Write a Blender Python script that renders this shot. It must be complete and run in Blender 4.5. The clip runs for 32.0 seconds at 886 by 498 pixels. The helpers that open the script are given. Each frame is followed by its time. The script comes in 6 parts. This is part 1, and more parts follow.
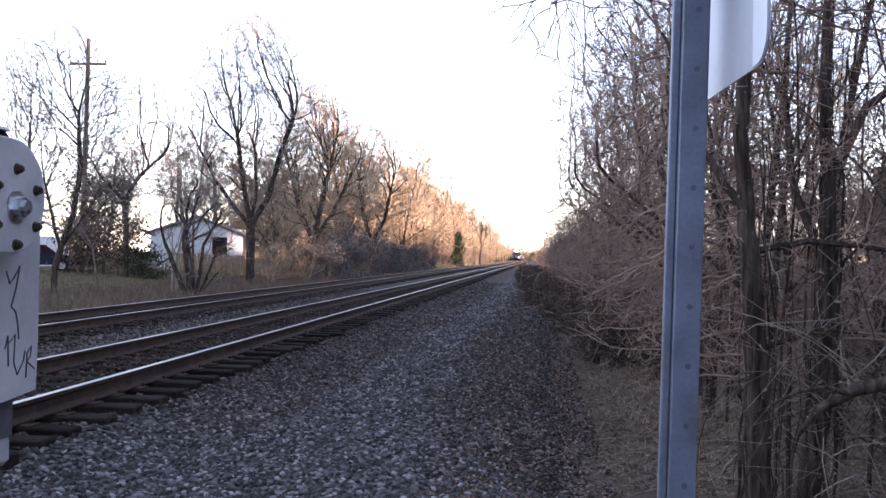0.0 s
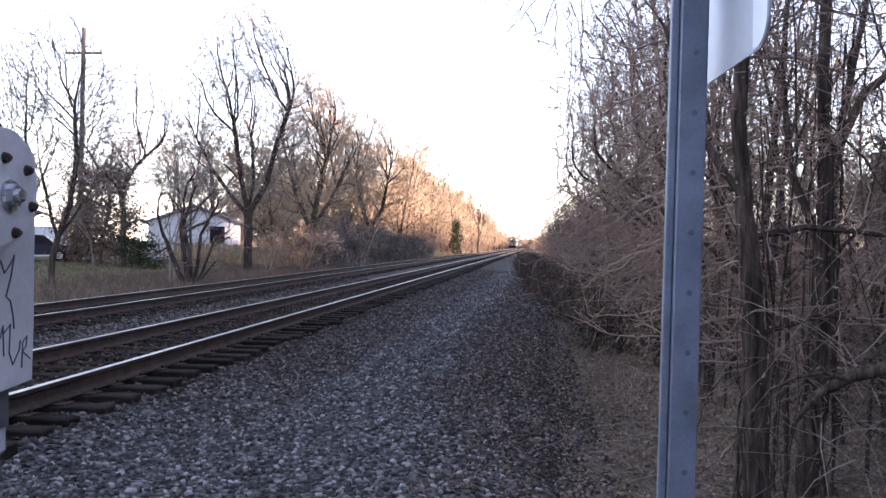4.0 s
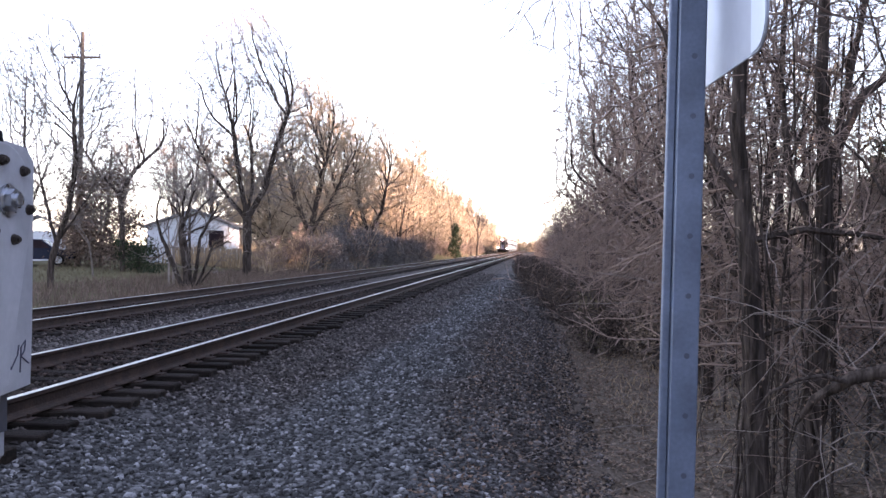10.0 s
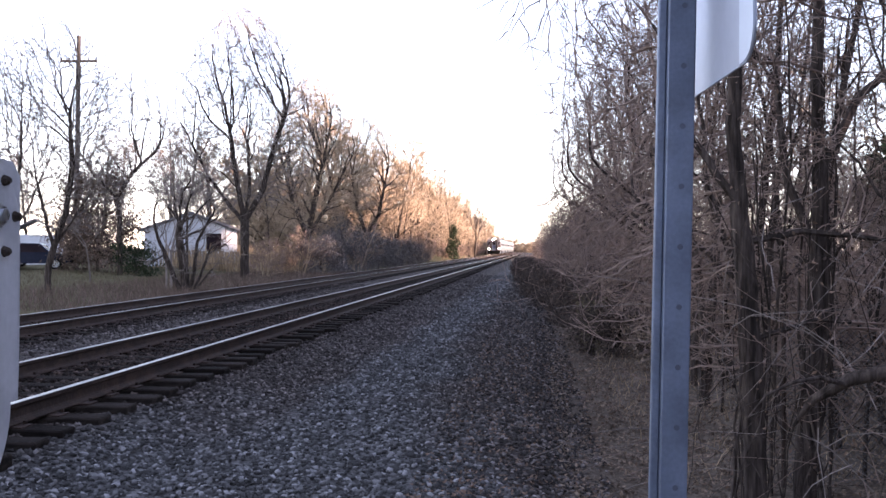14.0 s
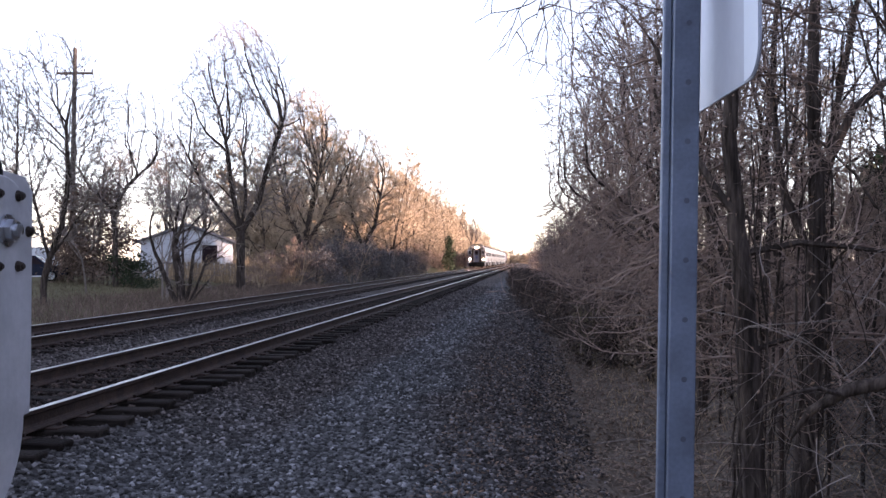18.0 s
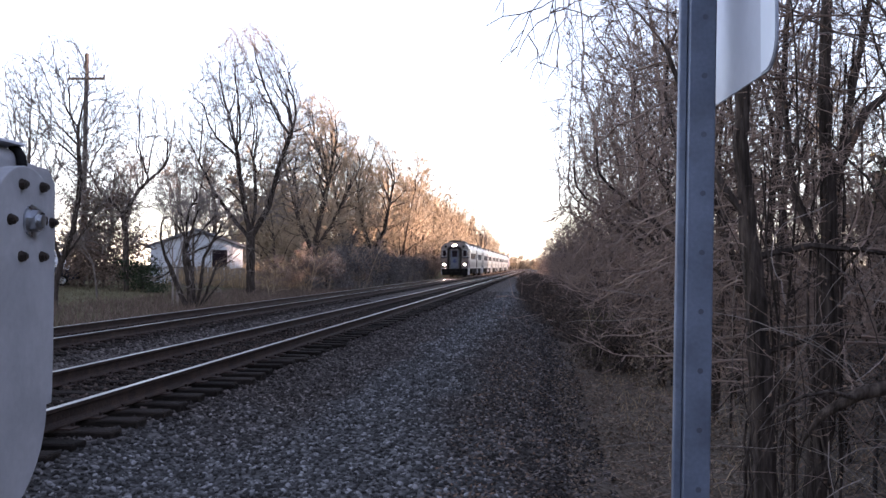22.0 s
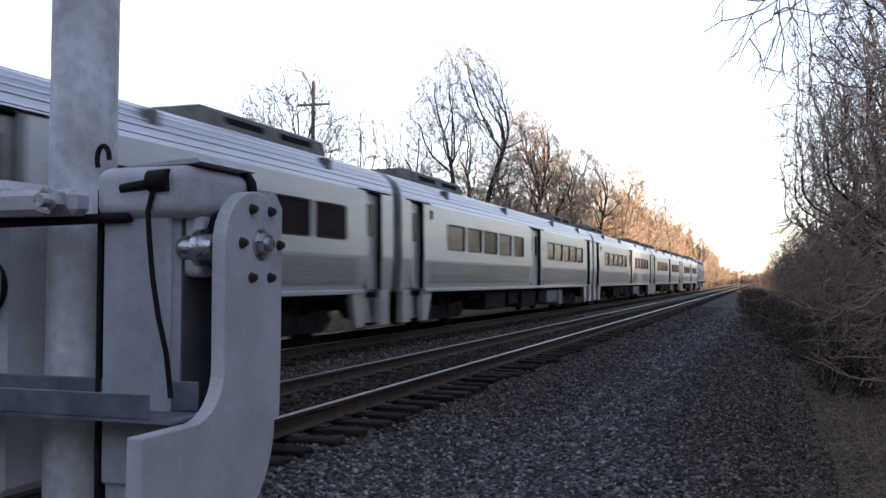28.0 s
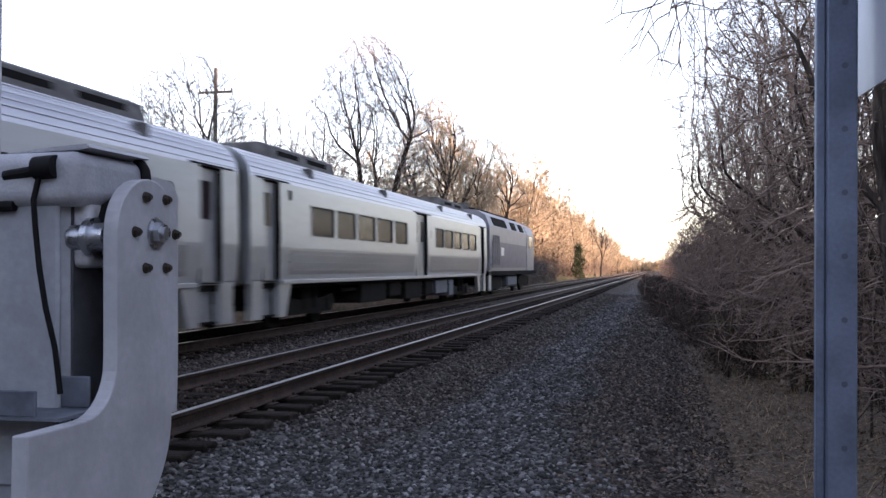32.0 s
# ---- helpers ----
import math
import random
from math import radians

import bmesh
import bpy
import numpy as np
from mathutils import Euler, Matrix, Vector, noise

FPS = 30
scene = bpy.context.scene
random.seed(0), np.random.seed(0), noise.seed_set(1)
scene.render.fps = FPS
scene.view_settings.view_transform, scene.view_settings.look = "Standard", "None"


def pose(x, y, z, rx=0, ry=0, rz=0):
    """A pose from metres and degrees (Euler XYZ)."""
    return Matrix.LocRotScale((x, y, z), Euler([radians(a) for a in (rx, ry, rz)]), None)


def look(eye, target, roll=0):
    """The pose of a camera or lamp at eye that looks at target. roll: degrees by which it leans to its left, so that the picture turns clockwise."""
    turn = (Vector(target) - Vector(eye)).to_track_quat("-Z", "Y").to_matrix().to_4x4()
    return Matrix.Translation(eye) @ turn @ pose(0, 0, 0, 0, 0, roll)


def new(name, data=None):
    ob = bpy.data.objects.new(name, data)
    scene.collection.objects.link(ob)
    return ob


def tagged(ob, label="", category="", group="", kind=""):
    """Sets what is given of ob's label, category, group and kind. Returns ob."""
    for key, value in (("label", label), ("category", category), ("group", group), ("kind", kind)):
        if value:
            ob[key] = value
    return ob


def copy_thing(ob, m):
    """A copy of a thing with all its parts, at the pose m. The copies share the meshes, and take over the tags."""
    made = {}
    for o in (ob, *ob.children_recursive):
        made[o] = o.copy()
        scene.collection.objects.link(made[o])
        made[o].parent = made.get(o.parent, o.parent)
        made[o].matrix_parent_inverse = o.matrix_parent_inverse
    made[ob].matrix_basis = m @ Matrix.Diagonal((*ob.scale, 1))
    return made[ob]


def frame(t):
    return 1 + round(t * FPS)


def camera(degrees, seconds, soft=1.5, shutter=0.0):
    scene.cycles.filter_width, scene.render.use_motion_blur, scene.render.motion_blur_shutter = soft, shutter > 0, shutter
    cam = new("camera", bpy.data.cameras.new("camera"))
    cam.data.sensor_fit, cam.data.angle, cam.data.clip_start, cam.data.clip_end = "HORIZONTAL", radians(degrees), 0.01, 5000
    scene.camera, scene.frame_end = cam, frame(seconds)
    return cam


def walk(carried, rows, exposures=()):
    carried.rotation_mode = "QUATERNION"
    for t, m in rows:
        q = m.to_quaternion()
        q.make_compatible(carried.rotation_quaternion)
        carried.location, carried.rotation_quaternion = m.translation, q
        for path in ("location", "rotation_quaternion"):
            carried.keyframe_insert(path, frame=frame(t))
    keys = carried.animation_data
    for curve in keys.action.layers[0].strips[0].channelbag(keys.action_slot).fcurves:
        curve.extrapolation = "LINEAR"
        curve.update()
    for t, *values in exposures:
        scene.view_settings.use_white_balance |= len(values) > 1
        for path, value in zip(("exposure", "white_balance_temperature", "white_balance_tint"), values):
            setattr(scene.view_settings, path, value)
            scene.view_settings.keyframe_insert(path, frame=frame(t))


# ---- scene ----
# ---- camera ----
cam = camera(51.4, 32.0, soft=1.5, shutter=0.4)


def view(x, y, z, yaw, pitch, roll):
    """A pose that looks along +y, turned left by yaw, up by pitch and leaning left by roll."""
    return pose(x, y, z, 0, 0, yaw) @ pose(0, 0, 0, 90 + pitch) @ pose(0, 0, 0, 0, 0, roll)


PATH = [
    (0.0, 0.002, -0.006, 1.276, 6.00, 0.45, 0.87),
    (0.5, 0.001, -0.002, 1.271, 5.89, 0.18, 0.91),
    (1.0, 0.005, 0.007, 1.274, 5.44, 0.15, 0.89),
    (1.5, 0.005, 0.015, 1.275, 5.05, -0.25, 0.75),
    (2.0, 0.003, 0.012, 1.273, 5.21, -0.59, 0.69),
    (2.5, 0.003, 0.006, 1.273, 5.54, -0.54, 0.44),
    (3.0, 0.003, 0.008, 1.274, 5.69, -0.37, 0.42),
    (3.5, 0.000, 0.007, 1.274, 5.89, -0.23, 0.62),
    (5.5, 0.003, 0.007, 1.274, 5.65, -0.63, 0.33),
    (6.0, 0.002, 0.001, 1.273, 5.69, -0.46, 0.48),
    (6.5, 0.001, 0.009, 1.273, 5.69, -0.45, 0.54),
    (7.0, -0.000, 0.004, 1.275, 5.69, -0.44, 0.50),
    (7.5, -0.002, 0.002, 1.274, 5.73, -0.16, 0.31),
    (8.0, -0.006, -0.000, 1.276, 5.78, -0.17, 0.52),
    (8.5, 0.000, 0.003, 1.274, 5.79, -0.16, 0.27),
    (9.0, 0.000, -0.000, 1.270, 5.78, -0.15, 0.30),
    (9.5, -0.001, 0.004, 1.273, 5.78, -0.13, 0.51),
    (10.0, 0.001, 0.008, 1.274, 5.80, -0.07, 0.45),
    (10.5, 0.004, 0.014, 1.275, 5.93, 0.09, 0.27),
    (11.0, 0.003, 0.011, 1.277, 6.16, 0.23, 0.26),
    (11.5, 0.002, 0.012, 1.276, 6.12, 0.13, 0.24),
    (12.0, 0.002, 0.012, 1.279, 6.11, -0.00, 0.08),
    (12.5, 0.002, 0.007, 1.284, 6.17, -0.08, 0.08),
    (13.0, 0.001, 0.002, 1.272, 6.06, -0.23, 0.14),
    (13.5, 0.009, 0.013, 1.300, 5.67, -0.52, 0.17),
    (14.0, 0.017, 0.020, 1.295, 5.68, 0.01, 0.10),
    (14.5, 0.023, 0.021, 1.295, 5.64, 0.70, -0.04),
    (16.5, 0.002, 0.003, 1.299, 6.00, 0.36, 0.27),
    (17.0, -0.002, -0.007, 1.301, 6.11, 0.06, 0.11),
    (17.5, -0.006, -0.003, 1.297, 5.68, 0.29, 0.08),
    (18.0, -0.006, -0.004, 1.300, 5.41, 0.71, -0.01),
    (18.5, -0.009, -0.007, 1.287, 5.50, 0.90, 0.16),
    (19.0, -0.009, -0.016, 1.275, 5.58, 0.92, -0.10),
    (19.5, -0.011, -0.017, 1.294, 5.80, 0.62, -0.18),
    (20.0, -0.009, -0.012, 1.296, 5.88, 0.85, -0.29),
    (20.5, -0.012, -0.009, 1.276, 5.97, 1.10, 0.01),
    (21.0, -0.011, -0.011, 1.271, 6.03, 1.11, -0.13),
    (21.5, -0.017, -0.018, 1.270, 5.94, 1.07, -0.03),
    (22.0, -0.021, -0.022, 1.273, 5.98, 1.06, 0.11),
    (22.5, -0.028, -0.015, 1.269, 6.07, 1.11, 0.42),
    (23.0, -0.021, 0.006, 1.278, 6.13, 1.07, 0.35),
    (23.5, -0.028, -0.018, 1.272, 6.11, 1.07, 0.48),
    (24.0, -0.027, -0.019, 1.280, 6.13, 1.11, 0.38),
    (24.5, -0.022, -0.013, 1.281, 6.35, 1.18, 0.14),
    (26.5, -0.019, 0.009, 1.277, 10.02, 1.38, -0.28),
    (27.0, -0.039, 0.027, 1.281, 12.72, 1.62, -0.43),
    (27.5, -0.056, 0.047, 1.281, 17.08, 1.68, -0.31),
    (28.0, -0.033, 0.018, 1.285, 19.17, 1.94, 0.08),
    (28.5, -0.034, 0.029, 1.285, 18.04, 1.95, 0.58),
    (29.0, -0.045, 0.051, 1.283, 16.01, 1.56, 0.33),
    (29.5, -0.049, 0.060, 1.284, 14.22, 1.21, -0.07),
    (30.0, -0.044, 0.046, 1.282, 13.60, 1.04, -0.09),
    (30.5, -0.053, 0.060, 1.283, 13.33, 1.11, -0.20),
    (31.0, -0.035, 0.038, 1.282, 13.28, 1.21, -0.33),
    (31.5, -0.046, 0.056, 1.283, 13.31, 1.21, -0.37),
    (32.0, -0.026, 0.030, 1.282, 13.40, 1.28, -0.45),
]
walk(cam, [(r[0], view(*r[1:])) for r in PATH], exposures=[(t, 2.62 + e, k, g) for t, e, k, g in ((0, -0.32, 6100, 30), (9, -0.08, 6100, 29), (13, -0.27, 6100, 31), (17, -0.56, 6100, 31), (23, -0.72, 6150, 28), (24.5, -0.76, 6200, 27), (26.5, -1.12, 6250, 24), (28, -0.84, 6250, 23), (30, -0.58, 6400, 24), (32, -0.56, 6400, 26))])

# ---- light: a low evening sun from behind the thicket, and a clear sky ----
SUN_ELEV, SUN_AZ = 10.0, 76.0      # degrees; azimuth from -y towards +x
world = bpy.data.worlds.new("sky")
scene.world = world
world.use_nodes = True
wn = world.node_tree
sky = wn.nodes.new("ShaderNodeTexSky")
sky.sky_type = "NISHITA"
sky.sun_disc = False
sky.sun_elevation = radians(SUN_ELEV)
sky.sun_rotation = radians(180.0 - SUN_AZ)
sky.air_density, sky.dust_density, sky.ozone_density = 1.0, 0.1, 1.0
soft_sky = wn.nodes.new("ShaderNodeHueSaturation")
soft_sky.inputs["Saturation"].default_value = 0.65
wn.links.new(sky.outputs[0], soft_sky.inputs["Color"])
wn.links.new(soft_sky.outputs[0], wn.nodes["Background"].inputs[0])
wn.nodes["Background"].inputs[1].default_value = 0.15
sun = new("sun", bpy.data.lights.new("sun", "SUN"))
sun.data.energy = 5.0
sun.data.angle = radians(0.6)
sun.data.color = (1.0, 0.74, 0.50)
sun_from = Vector((math.sin(radians(SUN_AZ)), -math.cos(radians(SUN_AZ)), math.tan(radians(SUN_ELEV))))
sun.matrix_basis = look(sun_from * 60, (0, 0, 0))


# ---- materials ----
def material(name, base, rough=0.7, metal=0.0, vary=0.25, scale=6.0, bump=0.15, bump_scale=40.0, second=None,
             specular=0.2, per_object=0.0, per_island=0.0, stretch=(1, 1, 1), detail=5.0):
    """A surface with stains at one scale, grain at another and fine relief."""
    base = tuple(c * 0.82 for c in base)
    m = bpy.data.materials.new(name)
    m.use_nodes = True
    nt = m.node_tree
    n, k = nt.nodes, nt.links
    b = n["Principled BSDF"]
    b.inputs["Roughness"].default_value = rough
    b.inputs["Metallic"].default_value = metal
    b.inputs["Specular IOR Level"].default_value = specular
    co = n.new("ShaderNodeTexCoord")
    mp = n.new("ShaderNodeMapping")
    mp.inputs["Scale"].default_value = stretch
    k.new(co.outputs["Object"], mp.inputs[0])
    big = n.new("ShaderNodeTexNoise")
    big.inputs["Scale"].default_value = scale
    big.inputs["Detail"].default_value = detail
    k.new(mp.outputs[0], big.inputs["Vector"])
    fine = n.new("ShaderNodeTexNoise")
    fine.inputs["Scale"].default_value = bump_scale
    fine.inputs["Detail"].default_value = 4.0
    k.new(mp.outputs[0], fine.inputs["Vector"])
    two = second or tuple(c * (1 - vary) for c in base)
    hi = tuple(min(1.0, c * (1 + vary * 0.5)) for c in base)
    ramp = n.new("ShaderNodeValToRGB")
    ramp.color_ramp.elements[0].position, ramp.color_ramp.elements[1].position = 0.36, 0.64
    ramp.color_ramp.elements[0].color = (*two, 1)
    ramp.color_ramp.elements[1].color = (*hi, 1)
    k.new(big.outputs[0], ramp.inputs[0])
    grain = n.new("ShaderNodeMix")
    grain.data_type, grain.blend_type = "RGBA", "MULTIPLY"
    grain.inputs[0].default_value = min(1.0, vary * 1.6)
    k.new(ramp.outputs[0], grain.inputs[6])
    k.new(fine.outputs[0], grain.inputs[7])
    gain = n.new("ShaderNodeMix")
    gain.data_type, gain.blend_type = "RGBA", "MULTIPLY"
    gain.inputs[0].default_value = 1.0
    k.new(grain.outputs[2], gain.inputs[6])
    g = 1.0 + 0.45 * min(1.0, vary * 1.6)
    gain.inputs[7].default_value = (g, g, g, 1)
    out = gain.outputs[2]
    if per_object or per_island:
        if per_island:
            rnd = n.new("ShaderNodeNewGeometry").outputs["Random Per Island"]
        else:
            rnd = n.new("ShaderNodeObjectInfo").outputs["Random"]
        amount = per_object or per_island
        mr = n.new("ShaderNodeMapRange")
        mr.inputs[3].default_value, mr.inputs[4].default_value = 1 - amount, 1 + amount
        k.new(rnd, mr.inputs[0])
        mul = n.new("ShaderNodeMix")
        mul.data_type, mul.blend_type = "RGBA", "MULTIPLY"
        mul.inputs[0].default_value = 1.0
        k.new(out, mul.inputs[6])
        k.new(mr.outputs[0], mul.inputs[7])
        out = mul.outputs[2]
    k.new(out, b.inputs["Base Color"])
    rr = n.new("ShaderNodeMapRange")
    rr.inputs[3].default_value, rr.inputs[4].default_value = max(0.02, rough * 0.8), min(1.0, rough * 1.2)
    k.new(big.outputs[0], rr.inputs[0])
    k.new(rr.outputs[0], b.inputs["Roughness"])
    if bump:
        bu = n.new("ShaderNodeBump")
        bu.inputs["Strength"].default_value = bump
        bu.inputs["Distance"].default_value = 0.02
        k.new(fine.outputs[0], bu.inputs["Height"])
        k.new(bu.outputs[0], b.inputs["Normal"])
    return m


def glow(name, colour, strength):
    m = bpy.data.materials.new(name)
    m.use_nodes = True
    b = m.node_tree.nodes["Principled BSDF"]
    b.inputs["Base Color"].default_value = (0.8, 0.8, 0.8, 1)
    b.inputs["Emission Color"].default_value = (*colour, 1)
    b.inputs["Emission Strength"].default_value = strength
    return m


def gravel_dirt(n, k):
    """How dirty the gravel is: clean by the road and along a raked strip, brown with dust and leaf mould elsewhere."""
    co = n.new("ShaderNodeTexCoord").outputs["Object"]
    xyz = n.new("ShaderNodeSeparateXYZ")
    k.new(co, xyz.inputs[0])
    t = n.new("ShaderNodeTexNoise")
    t.inputs["Scale"].default_value, t.inputs["Detail"].default_value = 0.8, 4.0
    k.new(co, t.inputs["Vector"])

    def calc(op, a, b):
        m = n.new("ShaderNodeMath")
        m.operation = op
        for i, q in enumerate((a, b)):
            if isinstance(q, (int, float)):
                m.inputs[i].default_value = q
            else:
                k.new(q, m.inputs[i])
        return m.outputs[0]

    def ease(v, lo, hi):
        r = n.new("ShaderNodeMapRange")
        r.interpolation_type = "SMOOTHSTEP"
        r.inputs[1].default_value, r.inputs[2].default_value = lo, hi
        k.new(v, r.inputs[0])
        return r.outputs[0]
    wave = calc("MULTIPLY", calc("SUBTRACT", t.outputs[0], 0.5), 1.6)
    x = calc("ADD", xyz.outputs[0], wave)
    strip_ = ease(calc("ABSOLUTE", calc("ADD", x, 1.85), 0.0), 0.25, 0.95)
    away = ease(calc("ADD", xyz.outputs[1], calc("MULTIPLY", wave, 3.0)), 6.5, 11.0)
    shoulder = ease(calc("ADD", x, calc("MULTIPLY", xyz.outputs[1], 0.012)), -0.9, 0.1)
    return calc("MAXIMUM", calc("MULTIPLY", strip_, away), shoulder)


def soil(n, k, colour, amount=1.0):
    """The colour, browned where the gravel is dirty."""
    mul = n.new("ShaderNodeMix")
    mul.data_type, mul.blend_type = "RGBA", "MULTIPLY"
    k.new(gravel_dirt(n, k), mul.inputs[0])
    k.new(colour, mul.inputs[6])
    mul.inputs[7].default_value = (0.76, 0.67, 0.62, 1)
    co = n.new("ShaderNodeTexCoord").outputs["Object"]
    xyz = n.new("ShaderNodeSeparateXYZ")
    k.new(co, xyz.inputs[0])
    out = mul.outputs[2]
    for centre in (-5.08, -9.2):
        off = n.new("ShaderNodeMath")
        off.operation = "ADD"
        off.inputs[1].default_value = -centre
        k.new(xyz.outputs[0], off.inputs[0])
        size = n.new("ShaderNodeMath")
        size.operation = "ABSOLUTE"
        k.new(off.outputs[0], size.inputs[0])
        r = n.new("ShaderNodeMapRange")
        r.inputs[1].default_value, r.inputs[2].default_value, r.inputs[3].default_value, r.inputs[4].default_value = 0.9, 1.6, 1.0, 0.0
        k.new(size.outputs[0], r.inputs[0])
        oil = n.new("ShaderNodeMix")
        oil.data_type, oil.blend_type = "RGBA", "MULTIPLY"
        k.new(r.outputs[0], oil.inputs[0])
        k.new(out, oil.inputs[6])
        oil.inputs[7].default_value = (0.52, 0.44, 0.39, 1)
        out = oil.outputs[2]
    return out


STONE = material("ballast_stone", (0.14, 0.134, 0.132), 0.9, specular=0.08, vary=0.3, scale=14, bump_scale=90, per_island=0.8)
def stone_ramp(m):
    """Single stones from nearly black to pale grey."""
    n, k = m.node_tree.nodes, m.node_tree.links
    r = n.new("ShaderNodeValToRGB")
    e = r.color_ramp.elements
    e[0].position, e[0].color = 0.0, (0.040, 0.037, 0.035, 1)
    e[1].position, e[1].color = 1.0, (0.41, 0.40, 0.40, 1)
    for p, c in ((0.45, 0.085), (0.82, 0.18)):
        s = e.new(p)
        s.color = (c, c * 0.975, c * 0.96, 1)
    k.new(n.new("ShaderNodeNewGeometry").outputs["Random Per Island"], r.inputs[0])
    mul = n.new("ShaderNodeMix")
    mul.data_type, mul.blend_type = "RGBA", "MULTIPLY"
    mul.inputs[0].default_value = 0.5
    b = n["Principled BSDF"].inputs["Base Color"]
    k.new(r.outputs[0], mul.inputs[6])
    k.new(n["Noise Texture"].outputs[0], mul.inputs[7])
    k.new(soil(n, k, mul.outputs[2]), b)


stone_ramp(STONE)
TIE = material("creosoted_timber", (0.038, 0.030, 0.025), 0.95, specular=0.05, vary=0.5, scale=3, bump=0.5, bump_scale=30, per_object=0.35, stretch=(1, 6, 6))
RAIL_HEAD = material("polished_rail", (0.44, 0.43, 0.42), 0.30, 1.0, vary=0.12, scale=2, bump=0.03)
RAIL_WEB = material("rusty_rail", (0.065, 0.042, 0.032), 0.8, vary=0.4, scale=5, bump=0.3)
GALV = material("galvanised_steel", (0.19, 0.225, 0.30), 0.5, 0.3, vary=0.22, scale=9, bump=0.06, bump_scale=120)
GALV_DARK = material("dull_galvanised_steel", (0.20, 0.22, 0.26), 0.6, 0.5, vary=0.3, scale=12, bump=0.08)
GALV_STAIN = material("stained_galvanised_steel", (0.145, 0.165, 0.21), 0.6, 0.5, vary=0.2, scale=12, bump=0.05)
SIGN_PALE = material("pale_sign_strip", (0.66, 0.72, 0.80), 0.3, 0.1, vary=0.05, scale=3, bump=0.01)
SIGN_BACK = material("aluminium_sign_back", (0.42, 0.45, 0.53), 0.35, 0.35, vary=0.08, scale=3, bump=0.02)
ALU = material("aluminium_painted", (0.52, 0.52, 0.54), 0.5, 0.0, vary=0.14, scale=7, bump=0.05, bump_scale=60)
# dark base colour holds the shade that the arm throws on the housing
RECESS_SHADE = material("arm_shade_grey", (0.10, 0.10, 0.115), 0.7, vary=0.25, scale=8)
WIRE = material("weathered_wire", (0.13, 0.125, 0.125), 0.7, 0.3, vary=0.2)
ALU_CAST = material("aluminium_casting", (0.52, 0.52, 0.55), 0.55, 0.1, vary=0.18, scale=10, bump=0.12, bump_scale=150)
ALU_DIRTY = material("stained_aluminium", (0.66, 0.67, 0.70), 0.6, 0.1, vary=0.35, scale=6, bump=0.1, second=(0.42, 0.41, 0.41))
HOUSING = material("grey_housing_paint", (0.40, 0.41, 0.44), 0.55, vary=0.2, scale=5, bump=0.06, bump_scale=60)
BOLT = material("dark_bolt_steel", (0.07, 0.055, 0.045), 0.6, 0.3, vary=0.3, scale=60)
CHROME = material("bright_steel", (0.6, 0.62, 0.66), 0.28, 0.9, vary=0.15, scale=30)
RUBBER = material("black_rubber", (0.016, 0.015, 0.016), 0.7, specular=0.1, vary=0.2, scale=20)
MARKER = material("black_marker_ink", (0.09, 0.09, 0.13), 0.6, vary=0.2, scale=40)
STEEL = material("stainless_steel_side", (0.54, 0.56, 0.58), 0.38, 0.72, vary=0.1, scale=1.2, bump=0.04, bump_scale=8, stretch=(1, 0.15, 1))
# the dark ground mirrored in the lower side is put into this colour
STEEL_LOW = material("ground_toned_fluted_steel", (0.40, 0.405, 0.415), 0.40, 0.65, vary=0.15, scale=1.5, bump=0.05, stretch=(1, 0.15, 1))
ROOF = material("coach_roof", (0.52, 0.52, 0.56), 0.32, 0.8, vary=0.12, scale=2, bump=0.03, stretch=(1, 0.2, 1))
ROOF_UNIT = material("roof_unit_grey", (0.16, 0.155, 0.15), 0.8, vary=0.35, scale=3)
DOOR = material("coach_door_steel", (0.46, 0.465, 0.47), 0.40, 0.6, vary=0.15, scale=3, bump=0.04)
FAIRING = material("dark_fairing_rubber", (0.040, 0.033, 0.027), 0.9, specular=0.05, vary=0.3, scale=4)
DARK = material("dark_underframe", (0.016, 0.015, 0.015), 0.9, specular=0.05, vary=0.35, scale=4)
TRUCK = material("truck_steel", (0.022, 0.020, 0.018), 0.85, 0.0, specular=0.08, vary=0.4, scale=5)
PANE = material("tinted_window", (0.036, 0.026, 0.030), 0.07, vary=0.15, scale=2, bump=0.0, specular=0.035)
GASKET = material("window_gasket", (0.02, 0.02, 0.02), 0.6, vary=0.1)
FRONT = material("cab_front_paint", (0.30, 0.265, 0.235), 0.5, 0.2, vary=0.2, scale=4, bump=0.03)
GANGWAY = material("worn_brown_rubber", (0.040, 0.030, 0.025), 0.75, vary=0.5, scale=5)
FRONT_DOOR = material("front_door_paint", (0.20, 0.215, 0.25), 0.5, 0.2, vary=0.2, scale=4)
FRONT_BAND = material("cab_front_band", (0.30, 0.235, 0.205), 0.5, vary=0.2, scale=4, bump=0.03)
LOGO = material("blue_round_mark", (0.05, 0.07, 0.2), 0.5, vary=0.1)
LOCO = material("locomotive_silver", (0.32, 0.31, 0.345), 0.45, 0.4, vary=0.18, scale=2, bump=0.04)
LOCO_BAND = material("locomotive_band", (0.19, 0.165, 0.21), 0.5, 0.1, vary=0.25, scale=2)
SIDE_LAMP = glow("side_lamp_glow", (1.0, 0.9, 0.75), 2.0)
LAMP = glow("headlamp_glow", (1.0, 0.80, 0.55), 420.0)
BARK = material("grey_bark", (0.115, 0.09, 0.076), 0.95, specular=0.05, vary=0.6, scale=16, bump=1.0, bump_scale=45, per_object=0.2, stretch=(1, 1, 0.15))
